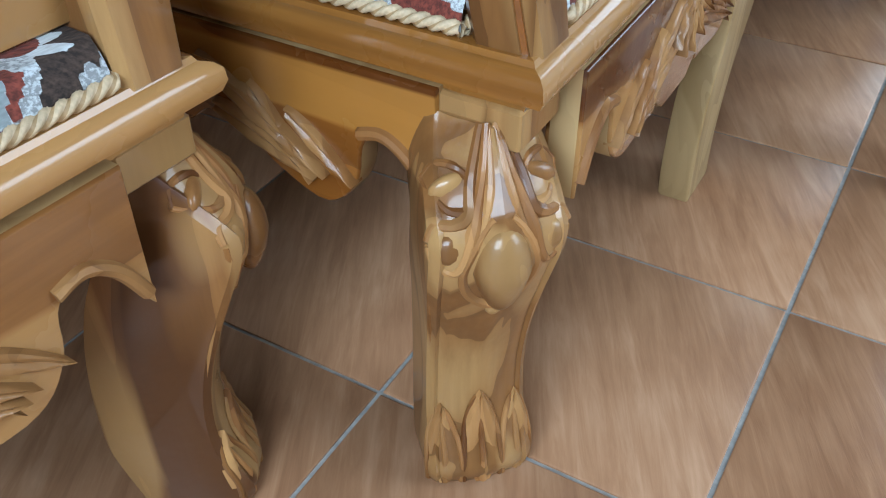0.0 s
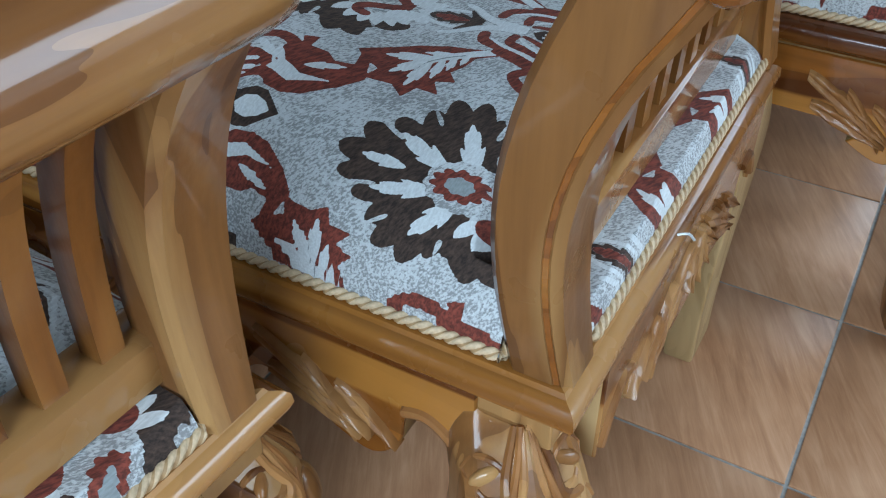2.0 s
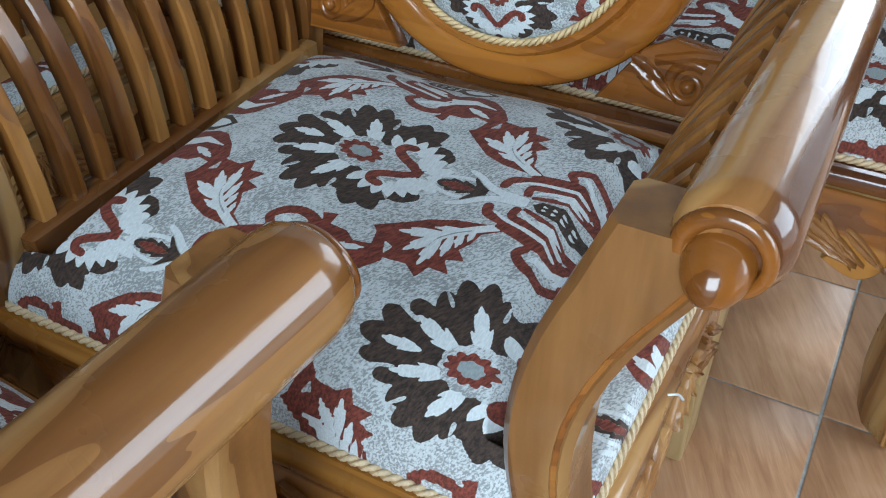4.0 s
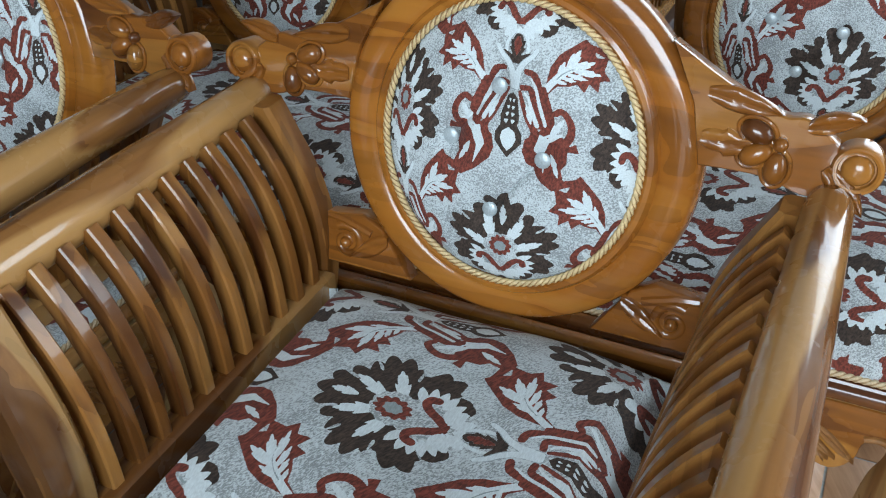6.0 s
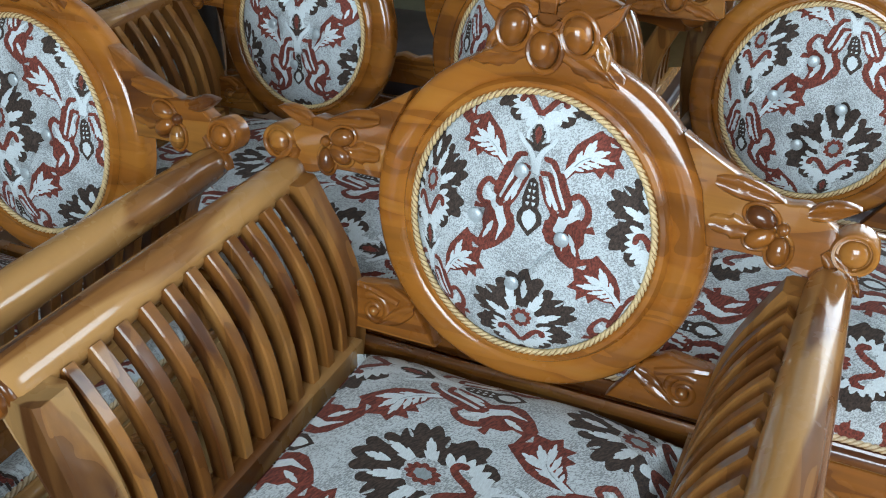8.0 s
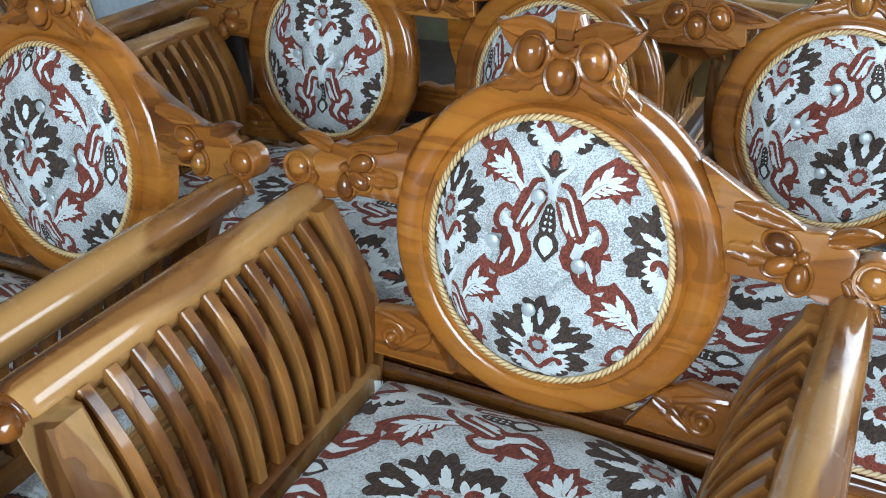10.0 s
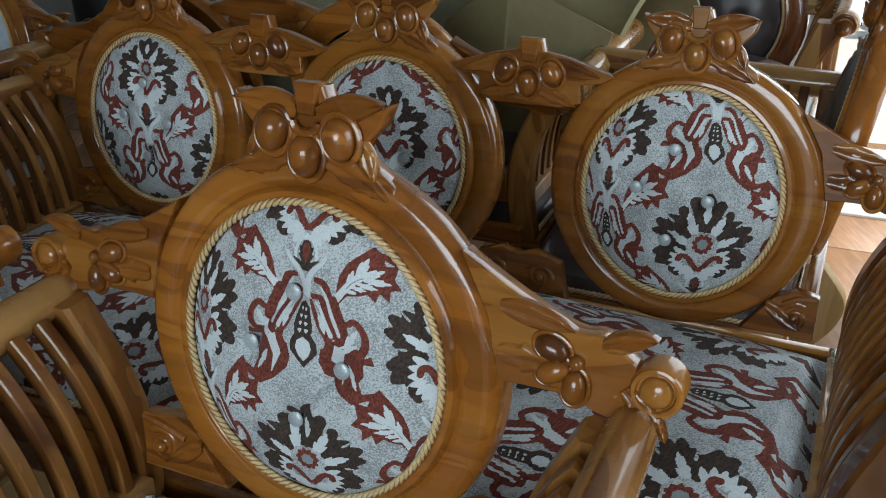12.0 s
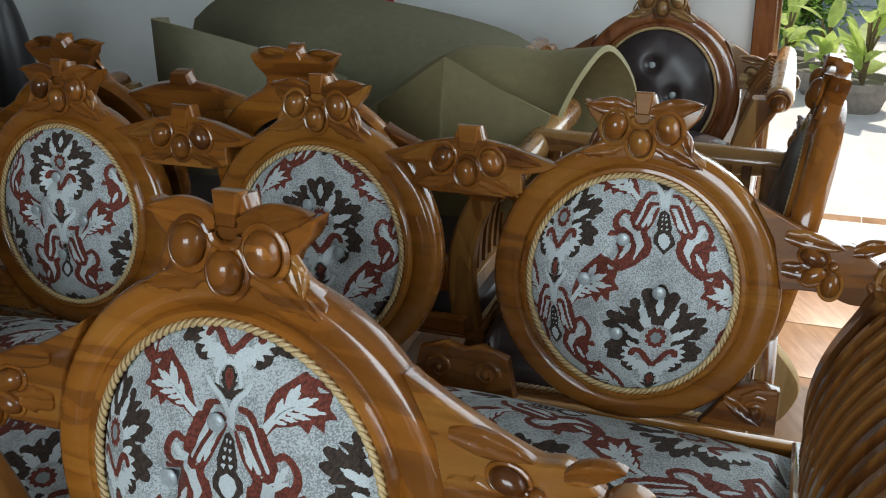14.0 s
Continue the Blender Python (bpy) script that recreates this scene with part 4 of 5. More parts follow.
def apron(thing, name, length, place, mat, sag=0.0):
    """Shaped and carved rail under the seat; a runs along it from its middle."""
    f = Form()
    L = length / 2
    half = [(L, 0.350), (L, 0.250), (L - 0.010, 0.272), (L - 0.028, 0.292), (L - 0.048, 0.300), (L - 0.060, 0.288), (L - 0.064, 0.262), (L - 0.078, 0.240), (L - 0.100, 0.232), (L - 0.138, 0.250 - 0.4 * sag), (L - 0.165, 0.272 - sag), (0.05, 0.278 - sag), (0.03, 0.264 - sag)]
    half = half[:1] + curve2(half[1:], 3)
    outline = [(-a, b) for a, b in half] + [(a, b) for a, b in reversed(half)]
    f.slab(outline, 0.026, place, 0.003)
    n = len(outline)
    f.m = [1 if n <= i < 2 * n else 0 for i in range(len(f.f))]
    e0 = Vector(place(0, 0, 0))
    ax, up, out = (Vector(place(1, 0, 0)) - e0), Vector((0, 0, 1)), (Vector(place(0, 0, 1)) - e0)

    def at(a, b, c=0.026):
        return Vector(place(a, b, c))
    ob = part(name, f, [mat, pale_wood], thing, "shaped rail with carved leaves")
    for s in (-1, 1):
        f = Form()
        d = ax * s
        f.leaf(at(s * (L - 0.195), 0.322), d * 0.86 - up * 0.51, up * s, out, 0.125, 0.015, 0, 0.008, 3)
        f.leaf(at(s * (L - 0.150), 0.312), d * 0.62 - up * 0.78, up * s, out, 0.080, 0.012, 0, 0.008)
        f.leaf(at(s * (L - 0.185), 0.288), d * 0.94 - up * 0.34, up * s, out, 0.095, 0.012, 0, 0.009)
        f.tube(curve2([tuple(at(s * (L - q), z, 0.026)) for q, z in ((0.060, 0.300), (0.040, 0.304), (0.020, 0.290), (0.004, 0.262))], 6), 0.0050, 8, up=tuple(out))
        f.leaf(at(s * (L - 0.120), 0.300), d * 0.80 - up * 0.60, up * s, out, 0.070, 0.011, 0, 0.007)
        part("leaf_carving", f, light_carved, ob)
    f = Form()
    for deg in (-50, -25, 0, 25, 50):
        q = up * -math.cos(radians(deg)) + ax * math.sin(radians(deg))
        f.leaf(at(0, 0.326), q, q.cross(out), out, 0.056, 0.010, 0, 0.010)
    for s in (-1, 1):
        spiral(f, at(s * 0.06, 0.307, 0.02), ax * s, up, out, 0.018, 1.3, 0.006)
    part("fan_carving", f, light_carved, ob)
    return ob


def seating(name, n, pitch, k, zc, reach, depth, cover, offsets, label, group="", ring_mat=None, carve=None, hi=True, seat_step=0.0016, seat_offset=(0.018, -0.265), roll_mat=None, sides=(-1, 1), wider=0.0):
    """A carved armchair or sofa with n round backs, its front edge along y = 0, facing -y, standing on z = 0."""
    thing = new(name)
    tagged(thing, label, "sofa" if n > 1 else "armchair", group)
    ring_mat, carve, roll_mat = ring_mat or ring_wood, carve or carved, roll_mat or wood_y
    hw = (n - 1) * pitch / 2 + reach - 0.058 + wider
    # seat frame: a moulding swept round the seat
    sec = [(0.0, 0.344), (0.006, 0.345), (0.008, 0.352), (0.016, 0.357), (0.024, 0.361), (0.027, 0.368), (0.026, 0.376), (0.022, 0.380), (0.016, 0.3815), (0.014, 0.385), (-0.022, 0.387), (-0.026, 0.380), (-0.026, 0.346)]
    for nm, (xa, ya), (xb, yb) in (("front_rail", (-hw, 0.0), (hw, 0.0)), ("side_rail", (hw, 0.0), (hw, depth)), ("back_rail", (hw, depth), (-hw, depth)), ("side_rail", (-hw, depth), (-hw, 0.0))):
        f = Form()
        d = Vector((xb - xa, yb - ya)).normalized()
        o = Vector((d.y, -d.x))
        rings = []
        for (x, y), e in (((xa, ya), -1), ((xb, yb), 1)):
            rings.append([(x + o.x * (q - 0.027) + d.x * e * (q - 0.027), y + o.y * (q - 0.027) + d.y * e * (q - 0.027), z) for q, z in sec])
        mid = [tuple((Vector(a) + Vector(b)) / 2) for a, b in zip(*rings)]
        f.loft([rings[0], mid, rings[1]])
        part(nm, f, wood_x if nm in ("front_rail", "back_rail") else wood_y, thing)
    for s in (-1, 1):
        f = Form()
        f.box(*sorted((s * (hw - 0.078), s * (hw - 0.020))), 0.016, 0.074, 0.318, 0.347, 0.002)
        part("leg_block", f, wood_z, thing)
        leg(thing, s, hw)
        back_leg(thing, s, hw, depth)
        apron(thing, "side_apron", depth - 0.10, lambda a, b, c, s=s: (s * (hw - 0.031 + c), depth / 2 + 0.030 + s * a, b), wood_y, 0.036)
        if s in sides:
            arm(thing, s, hw, depth + 0.025, roll_mat)
    apron(thing, "front_apron", 2 * hw - 0.152, lambda a, b, c: (a, 0.038 - c, b), wood_x)
    # seat cushion and its cord
    cw, y0, y1 = hw - 0.016, 0.018, depth - 0.012
    mu, mv = int(2 * cw / seat_step), int((y1 - y0) / seat_step)
    a, b = (q.ravel() for q in np.meshgrid(np.linspace(-1, 1, mu), np.linspace(-1, 1, mv)))
    ex = 3.4 if n == 1 else 9.0
    dome = (np.clip(1 - np.abs(a) ** ex, 0, 1) * np.clip(1 - np.abs(b) ** 3.4, 0, 1)) ** 0.5
    x, y = a * cw, (y0 + y1) / 2 + b * (y1 - y0) / 2
    z = 0.388 + 0.106 * dome * (1 - 0.05 * np.sin(7 * a + 3 * b)) + 0.002 * np.sin(23 * x + 1) * np.sin(19 * y)
    held = np.minimum(z, 0.415 + 1.5 * np.maximum(0, hw - 0.084 - np.abs(x)))
    z = np.where((y > 0.05) & (y < depth - 0.045), held, z)
    fall = np.where(b < 0, 0.8 * np.maximum(0, 0.468 - z), 0)
    cols = figure_at(x + seat_offset[0], y + seat_offset[1] - fall) if cover == "fabric" else None
    nx, ny = cw - 0.046, y0 + 0.046
    clear = ~((np.abs(x) > nx) & (y < ny))
    seat = sheet("seat_cushion", np.stack([x, y, z], 1), mu, mv, COVERS[cover], thing,
                 "plump pale seat with brown and rust flowers" if cover == "fabric" else "dark leather seat" if cover == "leather" else "blue-grey damask seat", cols, keep=clear)
    r = 0.012
    right = [(nx, y0), (nx, ny), (cw, ny)]
    left = [(-cw, ny), (-nx, ny), (-nx, y0)]
    loop = right + arc2(cw - r, y1 - r, r, 0, 90, 4) + arc2(-cw + r, y1 - r, r, 90, 180, 4) + left
    cord("piping", [(p, q, 0.3905) for p, q in loop], seat, 0.0029, 0.030)
    # back
    cyc = depth - 0.008 + LEAN_BACK * (zc - 0.502)
    centres = [(i - (n - 1) / 2) * pitch - wider for i in range(n)]
    spots = [round_back(thing, c, cyc, zc, k, cover, off, ring_mat, carve, hi) for c, off in zip(centres, offsets)]
    for c0, c1 in zip(centres, centres[1:]):
        link_between(thing, Vector((c0, cyc, zc)), Vector((c1, cyc, zc)), k, carve)
    for s in sides:
        wing(thing, spots[0] if s < 0 else spots[-1], s, k, carve, reach)
    f = Form()
    f.box(-hw + 0.03, hw - 0.03, depth + 0.008, depth + 0.032, 0.380, 0.416, 0.003)
    part("lower_back_rail", f, wood_x, thing)
    return thing


# ---- floor and room ----
PITCH, GX, GY = 0.2945, -0.0415, 0.4675
f = Form()
f.add([(-3.4, -2.06, -0.003), (2.56, -2.06, -0.003), (2.56, 3.62, -0.003), (-3.4, 3.62, -0.003)], [(0, 1, 2, 3)])
floor = tagged(part("floor", f, grout), "grey grout bed under the floor tiles", "floor", kind="structure")


def room_wall(name, x0, x1, y0, y1, z0, z1, mat=wall_paint, label="pale grey-blue painted wall"):
    f = Form()
    f.box(x0, x1, y0, y1, z0, z1, 0.001)
    return tagged(part(name, f, mat), label, "wall", kind="structure")


room_wall("wall_north", -3.3, -0.165, 3.45, 3.60, 0, 3.0)
room_wall("wall_north_over_door", -0.165, 1.35, 3.45, 3.60, 2.1, 3.0)
room_wall("wall_north_east", 1.35, 2.4, 3.45, 3.60, 0, 3.0)
# added walls out of view: dark against bounce, openings sized to shape the daylight
UNSEEN = (unseen_wall, "unseen added wall, kept dark to limit bounced light")
room_wall("wall_west", -3.45, -3.3, -2.05, 3.6, 0, 3.0, *UNSEEN)
room_wall("wall_south", -3.3, -0.8, -2.05, -1.9, 0, 3.0, *UNSEEN)
room_wall("wall_south_east", 1.0, 2.4, -2.05, -1.9, 0, 3.0, *UNSEEN)
room_wall("wall_south_over_opening", -0.8, 1.0, -2.05, -1.9, 2.5, 3.0, *UNSEEN)
room_wall("wall_east_south", 2.4, 2.55, -2.05, -0.2, 0, 3.0, *UNSEEN)
room_wall("wall_east_north", 2.4, 2.55, 2.8, 3.6, 0, 3.0, *UNSEEN)
room_wall("wall_east_over_opening", 2.4, 2.55, -0.2, 2.8, 2.5, 3.0, *UNSEEN)
# added ceiling, never in view; closes the room and reflects little light
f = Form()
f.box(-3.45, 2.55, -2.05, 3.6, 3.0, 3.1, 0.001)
tagged(part("ceiling", f, dark_ceiling), "unseen added ceiling, dark to cut bounced light", "ceiling", kind="structure")


# ---- seating in the room ----
LABEL = "carved varnished teak armchair with floral chenille upholstery"
chair = seating("armchair", 1, 0.0, 1.0, 0.678, 0.380, 0.535, "fabric", [(0.266, -0.008)], LABEL, "floral armchairs", seat_step=0.0013)
chair.matrix_basis = pose(-0.50, 0.42, 0)
facing = seating("armchair", 1, 0.0, 1.0, 0.678, 0.380, 0.535, "fabric", [(0.266, -0.008)], "carved teak armchair with floral seat, turned towards another armchair", "floral armchairs", hi=False, seat_offset=(0.31, -0.08))
facing.matrix_basis = pose(-0.670, 0.377, 0, 0, 0, 176)
beside = seating("armchair", 1, 0.0, 1.0, 0.678, 0.380, 0.535, "fabric", [(0.02, 0.04)], "carved teak armchair with floral chenille, close beside its twin", "floral armchairs", hi=False, seat_step=0.0022)
beside.matrix_basis = pose(-1.345, 0.40, 0)
sofa = seating("sofa", 3, 0.514, 0.935, 0.650, 0.350, 0.535, "fabric", [(0.125, -0.006), (0.062, -0.017), (0.337, -0.050)], "carved teak three-seat sofa with three round floral backs", hi=False, seat_step=0.0024, wider=0.02)
sofa.matrix_basis = pose(-0.717, 1.05, 0)
loveseat = seating("sofa", 2, 0.514, 0.935, 0.660, 0.380, 0.535, "leather", [(0, 0)] * 2, "carved teak two-seat sofa with dark leather, its plain back turned", hi=False, seat_step=0.006)
loveseat.matrix_basis = pose(-1.12, 2.40, 0, 0, 0, 180)
side_chair = seating("armchair", 1, 0.0, 0.9, 0.675, 0.262, 0.50, "leather", [(0, 0)], "carved teak chair with dark leather, standing edge-on by the doorway", hi=False, seat_step=0.006, sides=(-1,))
side_chair.matrix_basis = pose(-0.535, 1.87, 0.0, 0, 0, -90)
wall_chair = seating("armchair", 1, 0.0, 1.06, 0.560, 0.370, 0.535, "leather", [(0, 0)], "reddish carved armchair with buttoned dark leather and gilded carving", hi=False, seat_step=0.006, ring_mat=red_wood, carve=gilt_wood)
wall_chair.matrix_basis = pose(-0.405, 2.55, 0)
blue_chair = seating("armchair", 1, 0.0, 0.935, 0.650, 0.350, 0.535, "damask", [(0, 0)], "carved teak armchair with plain blue-grey damask", hi=False, seat_step=0.005)
blue_chair.matrix_basis = pose(-2.09, 1.34, 0)


# a loose white thread on the near chair's side rail
f = Form()
f.tube(curve2([(-0.180, 0.621, 0.3895), (-0.172, 0.624, 0.391), (-0.167, 0.625, 0.386)], 6), 0.0011, 6)
tagged(part("thread", f, button_mat), "short loose white thread lying on a wooden rail", "thread")


# ---- foam sheets ----
def bent_sheet(name, rows, thick, label, mat):
    """A soft sheet: rows of points from one edge to the other, given thickness."""
    fine = [curve2(r, 7) for r in rows]
    cols = [curve2([r[j] for r in fine], 6) for j in range(len(fine[0]))]
    nu, nv = len(cols), len(cols[0])
    g = [[Vector(cols[i][j]) for j in range(nv)] for i in range(nu)]
    top, low = [], []
    for i in range(nu):
        for j in range(nv):
            a = g[min(i + 1, nu - 1)][j] - g[max(i - 1, 0)][j]
            b = g[i][min(j + 1, nv - 1)] - g[i][max(j - 1, 0)]
            nrm = a.cross(b).normalized()
            top.append(g[i][j] + nrm * thick / 2)
            low.append(g[i][j] - nrm * thick / 2)
    q = [(i * nv + j, i * nv + j + 1, (i + 1) * nv + j + 1, (i + 1) * nv + j) for i in range(nu - 1) for j in range(nv - 1)]
    k = len(top)
    edge = [j for j in range(nv - 1)] + [i * nv + nv - 1 for i in range(nu - 1)] + [(nu - 1) * nv + nv - 1 - j for j in range(nv - 1)] + [(nu - 1 - i) * nv for i in range(nu - 1)]
    f = Form()
    rim = [(edge[e], k + edge[e], k + edge[(e + 1) % len(edge)], edge[(e + 1) % len(edge)]) for e in range(len(edge))]
    f.add(top + low, q + [tuple(k + v for v in reversed(p)) for p in q] + rim)
    f.m = [0] * (2 * len(q)) + [1] * len(rim)
    return tagged(part(name, f, [mat, foam_edge], sharp=60), label, "foam sheet")


bent_sheet("foam_sheet", [
    [(-1.80, 2.86, 0.40), (-1.82, 2.86, 0.52), (-1.84, 2.88, 0.62), (-1.86, 2.90, 0.70), (-1.87, 2.94, 0.755)],
    [(-1.66, 2.70, 0.40), (-1.68, 2.72, 0.54), (-1.70, 2.76, 0.66), (-1.72, 2.84, 0.76), (-1.74, 2.94, 0.83)],
    [(-1.46, 2.62, 0.40), (-1.46, 2.64, 0.58), (-1.47, 2.69, 0.71), (-1.48, 2.80, 0.80), (-1.48, 2.94, 0.85)],
    [(-1.10, 2.62, 0.40), (-1.12, 2.65, 0.55), (-1.14, 2.71, 0.69), (-1.16, 2.82, 0.775), (-1.16, 2.96, 0.815)],
    [(-0.76, 2.62, 0.40), (-0.77, 2.66, 0.52), (-0.78, 2.72, 0.62), (-0.80, 2.82, 0.70), (-0.80, 2.96, 0.735)],
    [(-0.62, 2.64, 0.40), (-0.62, 2.70, 0.46), (-0.62, 2.76, 0.52), (-0.63, 2.84, 0.57), (-0.64, 2.98, 0.60)]], 0.014,
    "large olive-grey foam sheet draped against the wall", foam_mat)
bent_sheet("foam_sheet", [
    [(-1.57, 2.46, 0.44), (-1.59, 2.44, 0.65), (-1.61, 2.44, 0.855)],
    [(-1.56, 2.33, 0.44), (-1.575, 2.33, 0.65), (-1.59, 2.36, 0.865)],
    [(-1.46, 2.28, 0.44), (-1.46, 2.29, 0.65), (-1.47, 2.33, 0.852)],
    [(-1.36, 2.33, 0.44), (-1.36, 2.34, 0.63), (-1.36, 2.38, 0.812)],
    [(-1.26, 2.42, 0.44), (-1.26, 2.43, 0.61), (-1.26, 2.47, 0.755)],
    [(-1.15, 2.52, 0.44), (-1.15, 2.53, 0.58), (-1.15, 2.56, 0.69)]], 0.014,
    "olive foam sheet end curling forward over a sofa", foam_mat)
bent_sheet("foam_sheet", [
    [(-0.90, 2.20, 0.46), (-0.89, 2.17, 0.62), (-0.877, 2.17, 0.735)],
    [(-0.80, 2.18, 0.46), (-0.79, 2.13, 0.64), (-0.79, 2.15, 0.795)],
    [(-0.725, 2.18, 0.46), (-0.72, 2.11, 0.66), (-0.722, 2.155, 0.842)],
    [(-0.700, 2.18, 0.46), (-0.70, 2.11, 0.66), (-0.702, 2.155, 0.843)],
    [(-0.62, 2.18, 0.46), (-0.60, 2.11, 0.64), (-0.60, 2.15, 0.792)],
    [(-0.56, 2.20, 0.46), (-0.53, 2.13, 0.61), (-0.485, 2.15, 0.742)]], 0.012,
    "olive foam flap folded down to a point", foam_front)
bent_sheet("foam_sheet", [
    [(-1.02, 2.24, 0.42), (-1.00, 2.30, 0.60), (-0.98, 2.36, 0.67), (-0.96, 2.48, 0.66), (-0.95, 2.56, 0.55), (-0.95, 2.52, 0.45)],
    [(-0.86, 2.20, 0.42), (-0.83, 2.24, 0.62), (-0.79, 2.32, 0.775), (-0.78, 2.48, 0.79), (-0.76, 2.58, 0.66), (-0.76, 2.52, 0.50)],
    [(-0.62, 2.18, 0.44), (-0.60, 2.20, 0.60), (-0.57, 2.30, 0.755), (-0.56, 2.46, 0.80), (-0.55, 2.58, 0.66), (-0.55, 2.52, 0.48)],
    [(-0.50, 2.20, 0.60), (-0.49, 2.22, 0.70), (-0.45, 2.32, 0.80), (-0.42, 2.46, 0.815), (-0.38, 2.58, 0.68), (-0.38, 2.54, 0.46)]], 0.014,
    "olive foam sheet rolled loosely with an open end", foam_front)

# ---- wall things ----
f = Form()
f.slab([(-1.62, 0.732), (-1.388, 0.722), (-1.388, 1.25), (-1.62, 1.25)], 0.006, lambda a, b, c: (a, 3.446 - c, b), 0.002)
tagged(part("wall_cloth", f, red_cloth), "plain red cloth hanging on the wall", "cloth")
f = Form()
f.tube([(-2.45, 2.7, 0.30 + 0.07 * i) for i in range(9)], lambda s: 0.085 * (1 - 0.5 * s ** 4), 18)
f.tube([(-2.45, 2.7, 0.0), (-2.45, 2.7, 0.32)], 0.05, 12)
tagged(part("black_roll", f, black_plastic), "black plastic roll standing by the wall", "roll")
# door frame
frame_thing = new("door_1")
tagged(frame_thing, "brown varnished wooden door frame, open to the yard", "door frame", kind="structure")
for nm, x0, x1, z0, z1 in (("jamb", -0.165, -0.098, 0.0, 2.03), ("jamb", 1.283, 1.35, 0.0, 2.03), ("lintel", -0.165, 1.35, 2.03, 2.10)):
    f = Form()
    f.box(x0, x1, 3.435, 3.615, z0, z1, 0.004)
    part(nm, f, red_wood, frame_thing)
    if nm == "jamb":
        f = Form()
        f.box(x0 + (0.05 if x0 < 0 else 0.0), x1 + (0.012 if x0 < 0 else -0.05), 3.50, 3.54, z0, z1 - 0.02, 0.003)
        part("door_stop", f, wood_z, frame_thing)

# added slab: its pale colour stands in for sun glare on the floor
f = Form()
f.box(-0.098, 1.283, 3.05, 3.62, -0.006, 0.010, 0.003)
tagged(part("door_threshold", f, concrete), "pale slab added at the doorway for the white sun glare on the floor", "threshold", kind="structure")

# ---- yard ----
f = Form()
f.add([(-400, 3.62, -0.06), (400, 3.62, -0.06), (400, 600, -0.06), (-400, 600, -0.06)], [(0, 1, 2, 3)])
f.add([(-400, -400, -0.06), (400, -400, -0.06), (400, 3.62, -0.06), (-400, 3.62, -0.06)], [(0, 1, 2, 3)])
tagged(part("ground", f, concrete), "sunlit pale concrete yard", "ground", kind="structure")


def leaf_blade(form, root, heading, length, width, droop, tilt, n=7):
    """A broad leaf that arches over from its root."""
    h = Vector((math.cos(heading), math.sin(heading), 0))
    side = Vector((-h.y, h.x, 0))
    pts = []
    for i in range(n + 1):
        s = i / n
        c = Vector(root) + h * (length * s * math.cos(tilt)) + Vector((0, 0, length * (s * math.sin(tilt) - droop * s * s)))
        w = width * math.sin(math.pi * (0.05 + 0.93 * s) ** 0.8)
        pts += [c - side * w + Vector((0, 0, w * 0.25)), c, c + side * w + Vector((0, 0, w * 0.25))]
    form.add(pts, [(3 * i + j, 3 * i + j + 1, 3 * i + j + 4, 3 * i + j + 3) for i in range(n) for j in (0, 1)])


def potted_plant(x, y, mat, leaves, size, label, pot_h=0.28, seed=1):
    rng = random.Random(seed)
    thing = tagged(new("potted_plant"), label, "plant", "yard plants")
    thing.location = (x, y, -0.06)
    f = Form()
    f.loft([[(r * math.cos(q), r * math.sin(q), z) for q in (2 * math.pi * i / 24 for i in range(24))] for r, z in
            ((0.10, 0), (0.105, 0.01), (0.145, pot_h - 0.04), (0.16, pot_h - 0.035), (0.16, pot_h), (0.145, pot_h), (0.14, pot_h - 0.03))])
    part("pot", f, clay, thing)
    stems, f = Form(), Form()
    for i in range(leaves):
        a = rng.uniform(0, 2 * math.pi)
        z = pot_h + rng.uniform(0.0, 0.45) * size
        r = rng.uniform(0.0, 0.06)
        root = (r * math.cos(a), r * math.sin(a), z)
        leaf_blade(f, root, a, rng.uniform(0.22, 0.42) * size, rng.uniform(0.05, 0.085) * size, rng.uniform(0.1, 0.6), rng.uniform(0.4, 1.3))
        stems.tube([(0, 0, pot_h - 0.05), (root[0] * 0.5, root[1] * 0.5, z * 0.7 + 0.05), root], 0.007, 6)
    part("stem", stems, bark, thing)
    part("foliage", f, mat, thing)
    return thing


def shrub(x, y, h, w, label, seed):
    """A dense shrub of many small leaves on branching stems, with a few orange flowers."""
    rng = random.Random(seed)
    thing = tagged(new("shrub"), label, "shrub", "yard plants")
    thing.location = (x, y, -0.06)
    stems, f, g = Form(), Form(), Form()
    for i in range(34):
        a, t = rng.uniform(0, 2 * math.pi), rng.uniform(0.05, 1) ** 0.6
        tip = Vector((w * t * math.cos(a), w * t * math.sin(a), h * rng.uniform(0.35, 1.0) * (1.1 - 0.45 * t)))
        stems.tube([(0, 0, 0), tuple(tip * 0.5 + Vector((0, 0, 0.1))), tuple(tip)], lambda s: 0.012 * (1 - 0.7 * s), 5)
        for j in range(46):
            p = tip * rng.uniform(0.35, 1.05) + Vector((rng.gauss(0, 0.11), rng.gauss(0, 0.11), rng.gauss(0, 0.10)))
            leaf_blade(f, p, rng.uniform(0, 6.3), rng.uniform(0.05, 0.10), rng.uniform(0.012, 0.022), rng.uniform(0, 0.5), rng.uniform(-0.3, 1.2), 3)
        if i % 2 == 0:
            c = tip + Vector((0, 0, 0.04))
            for j in range(6):
                leaf_blade(g, c, j * 1.05, 0.04, 0.014, 0.2, 0.5, 3)
    part("stem", stems, bark, thing)
    part("foliage", f, leaf_mat, thing)
    part("flower", g, flower_mat, thing, "small orange blossoms")
    return thing


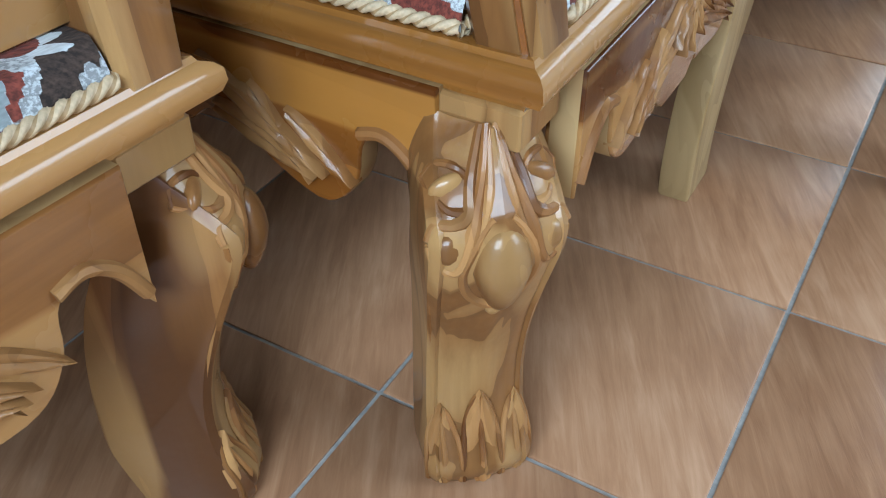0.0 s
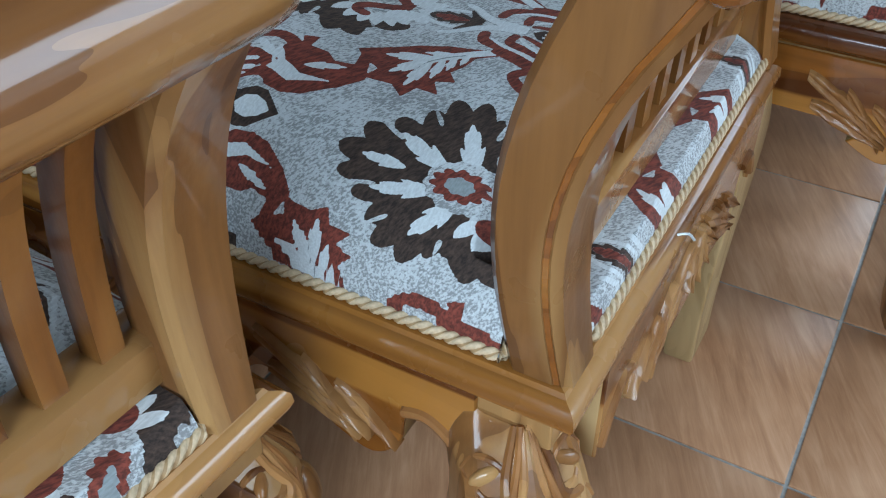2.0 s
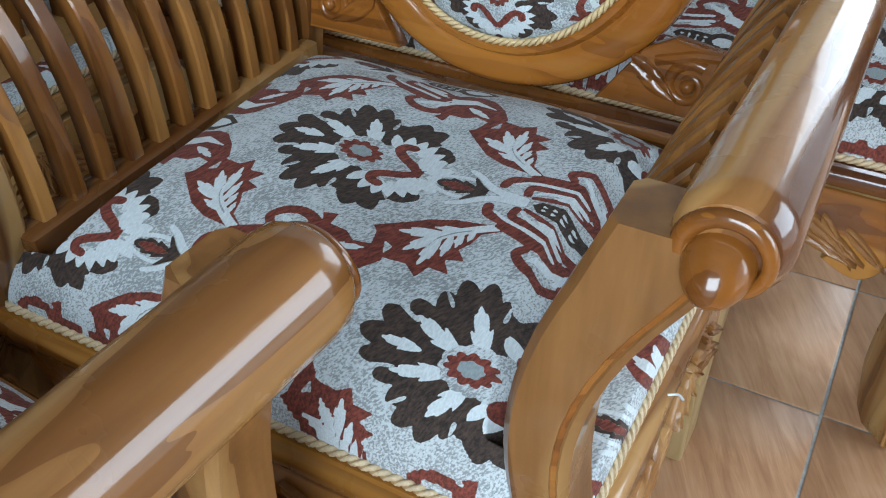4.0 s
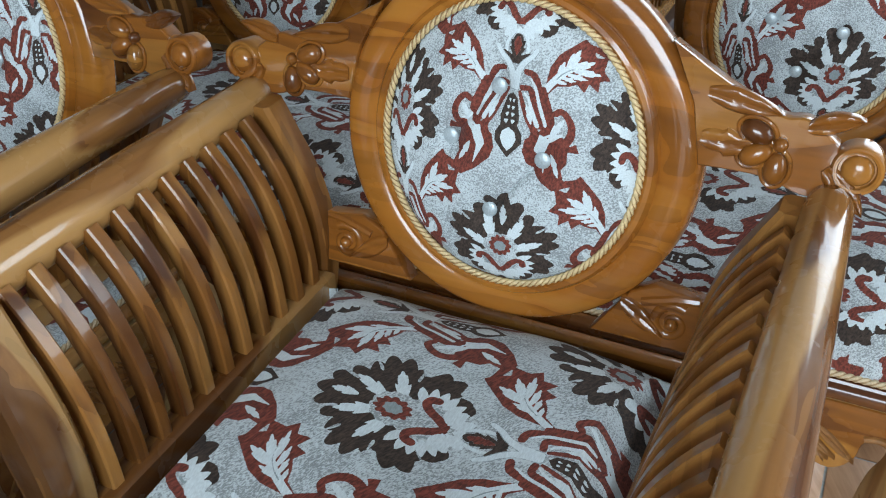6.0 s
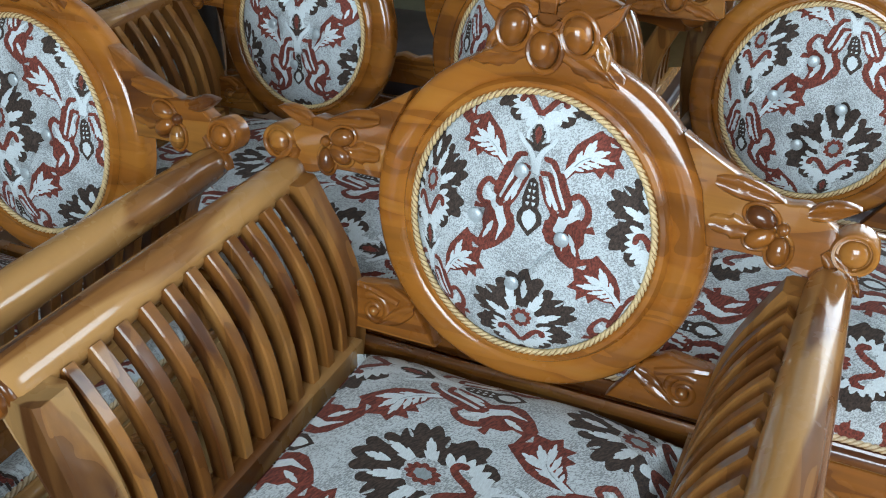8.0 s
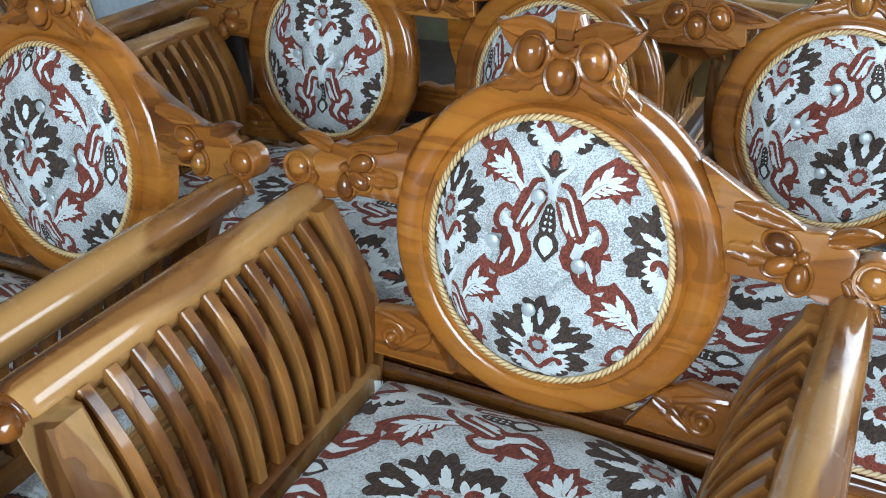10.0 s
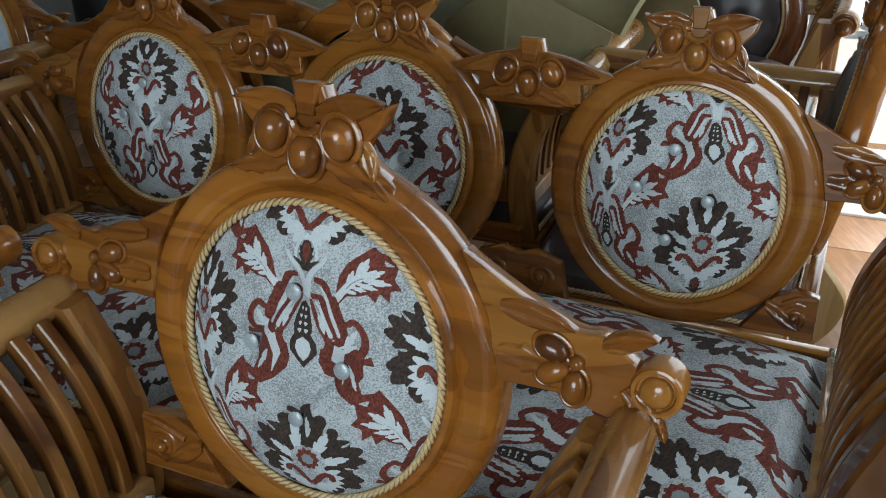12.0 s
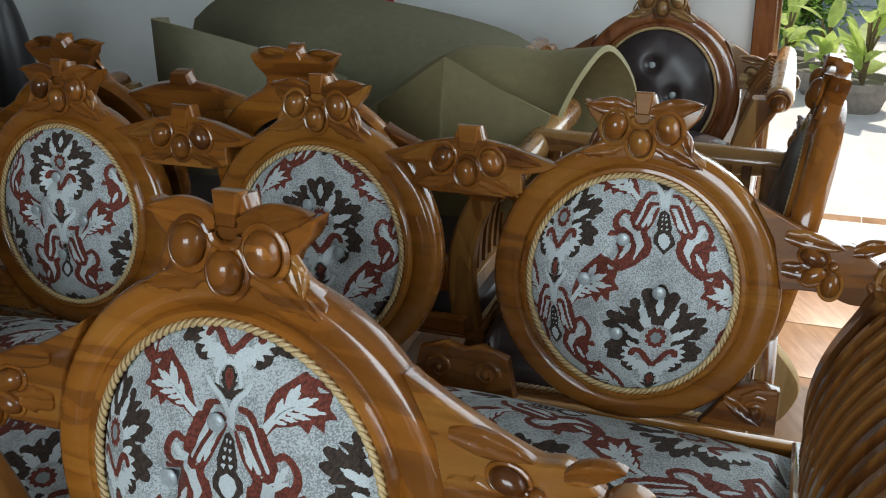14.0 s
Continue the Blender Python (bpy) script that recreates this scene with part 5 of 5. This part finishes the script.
flower_mat = simple("orange_blossom", (0.75, 0.25, 0.05), 0.6)
potted_plant(0.30, 5.4, lime_leaf, 18, 0.72, "lime-green broad-leaved plant in a grey pot", 0.16, 3)
potted_plant(0.12, 5.7, lime_leaf, 14, 0.6, "pale green broad-leaved plant in a pot", 0.14, 5)
potted_plant(-0.08, 6.0, lime_leaf, 14, 0.55, "bright green broad-leaved plant in a pot", 0.14, 8)
shrub(-0.30, 6.9, 1.05, 0.40, "green shrub with small orange flowers", 7)
shrub(-0.02, 7.5, 0.85, 0.34, "green shrub with a few orange flowers", 9)
shrub(-0.85, 7.0, 1.3, 0.6, "leafy green shrub beside the wall", 11)
# house across the yard: wall, louvred panel, step
house = tagged(new("house"), "pale grey house wall with a louvred panel and a step", "house")
f = Form()
f.box(-6, 9, 8.6, 8.9, -0.06, 2.2, 0.01)
part("wall", f, grey_paint, house)
f = Form()
f.box(-6.2, 9.2, 8.5, 9.2, 2.2, 2.32, 0.01)
part("roof", f, concrete, house)
for i in range(9):
    f = Form()
    f.box(0.55, 2.2, 8.53, 8.58, 0.10 + 0.10 * i, 0.17 + 0.10 * i, 0.006)
    part("slat", f, grey_paint, house)
f = Form()
f.box(0.55, 2.3, 5.6, 6.1, -0.06, 0.20, 0.01)
part("step", f, concrete, house)

# ---- floor tiles ----
def tile_mesh():
    f = Form()
    g, e = 0.0022, 0.0022
    h = PITCH / 2 - g
    f.loft([[(p * (h - i), q * (h - i), z) for p, q in ((-1, -1), (1, -1), (1, 1), (-1, 1))] for i, z in ((0, -0.008), (0, -e * 0.6), (e, 0))])
    return f


first = part("tile", tile_mesh(), tile_mat, floor)
far = Form()
for i in range(-12, 9):
    for j in range(-8, 11):
        x, y = GX + (i + 0.5) * PITCH, GY + (j + 0.5) * PITCH
        if not (-3.42 < x < 2.5 and -2.0 < y < 3.58):
            continue
        if x < -2.1 or y < -1.1:
            one = tile_mesh()
            far.add([(p + x, q + y, z) for p, q, z in one.v], one.f)
            continue
        ob = first if first.location.length == 0 else new("tile", first.data)
        ob.parent = floor
        ob.location = (x, y, 0)
tagged(part("far_tiles", far, tile_mat, floor), "wood-look floor tiles", kind="stuff")
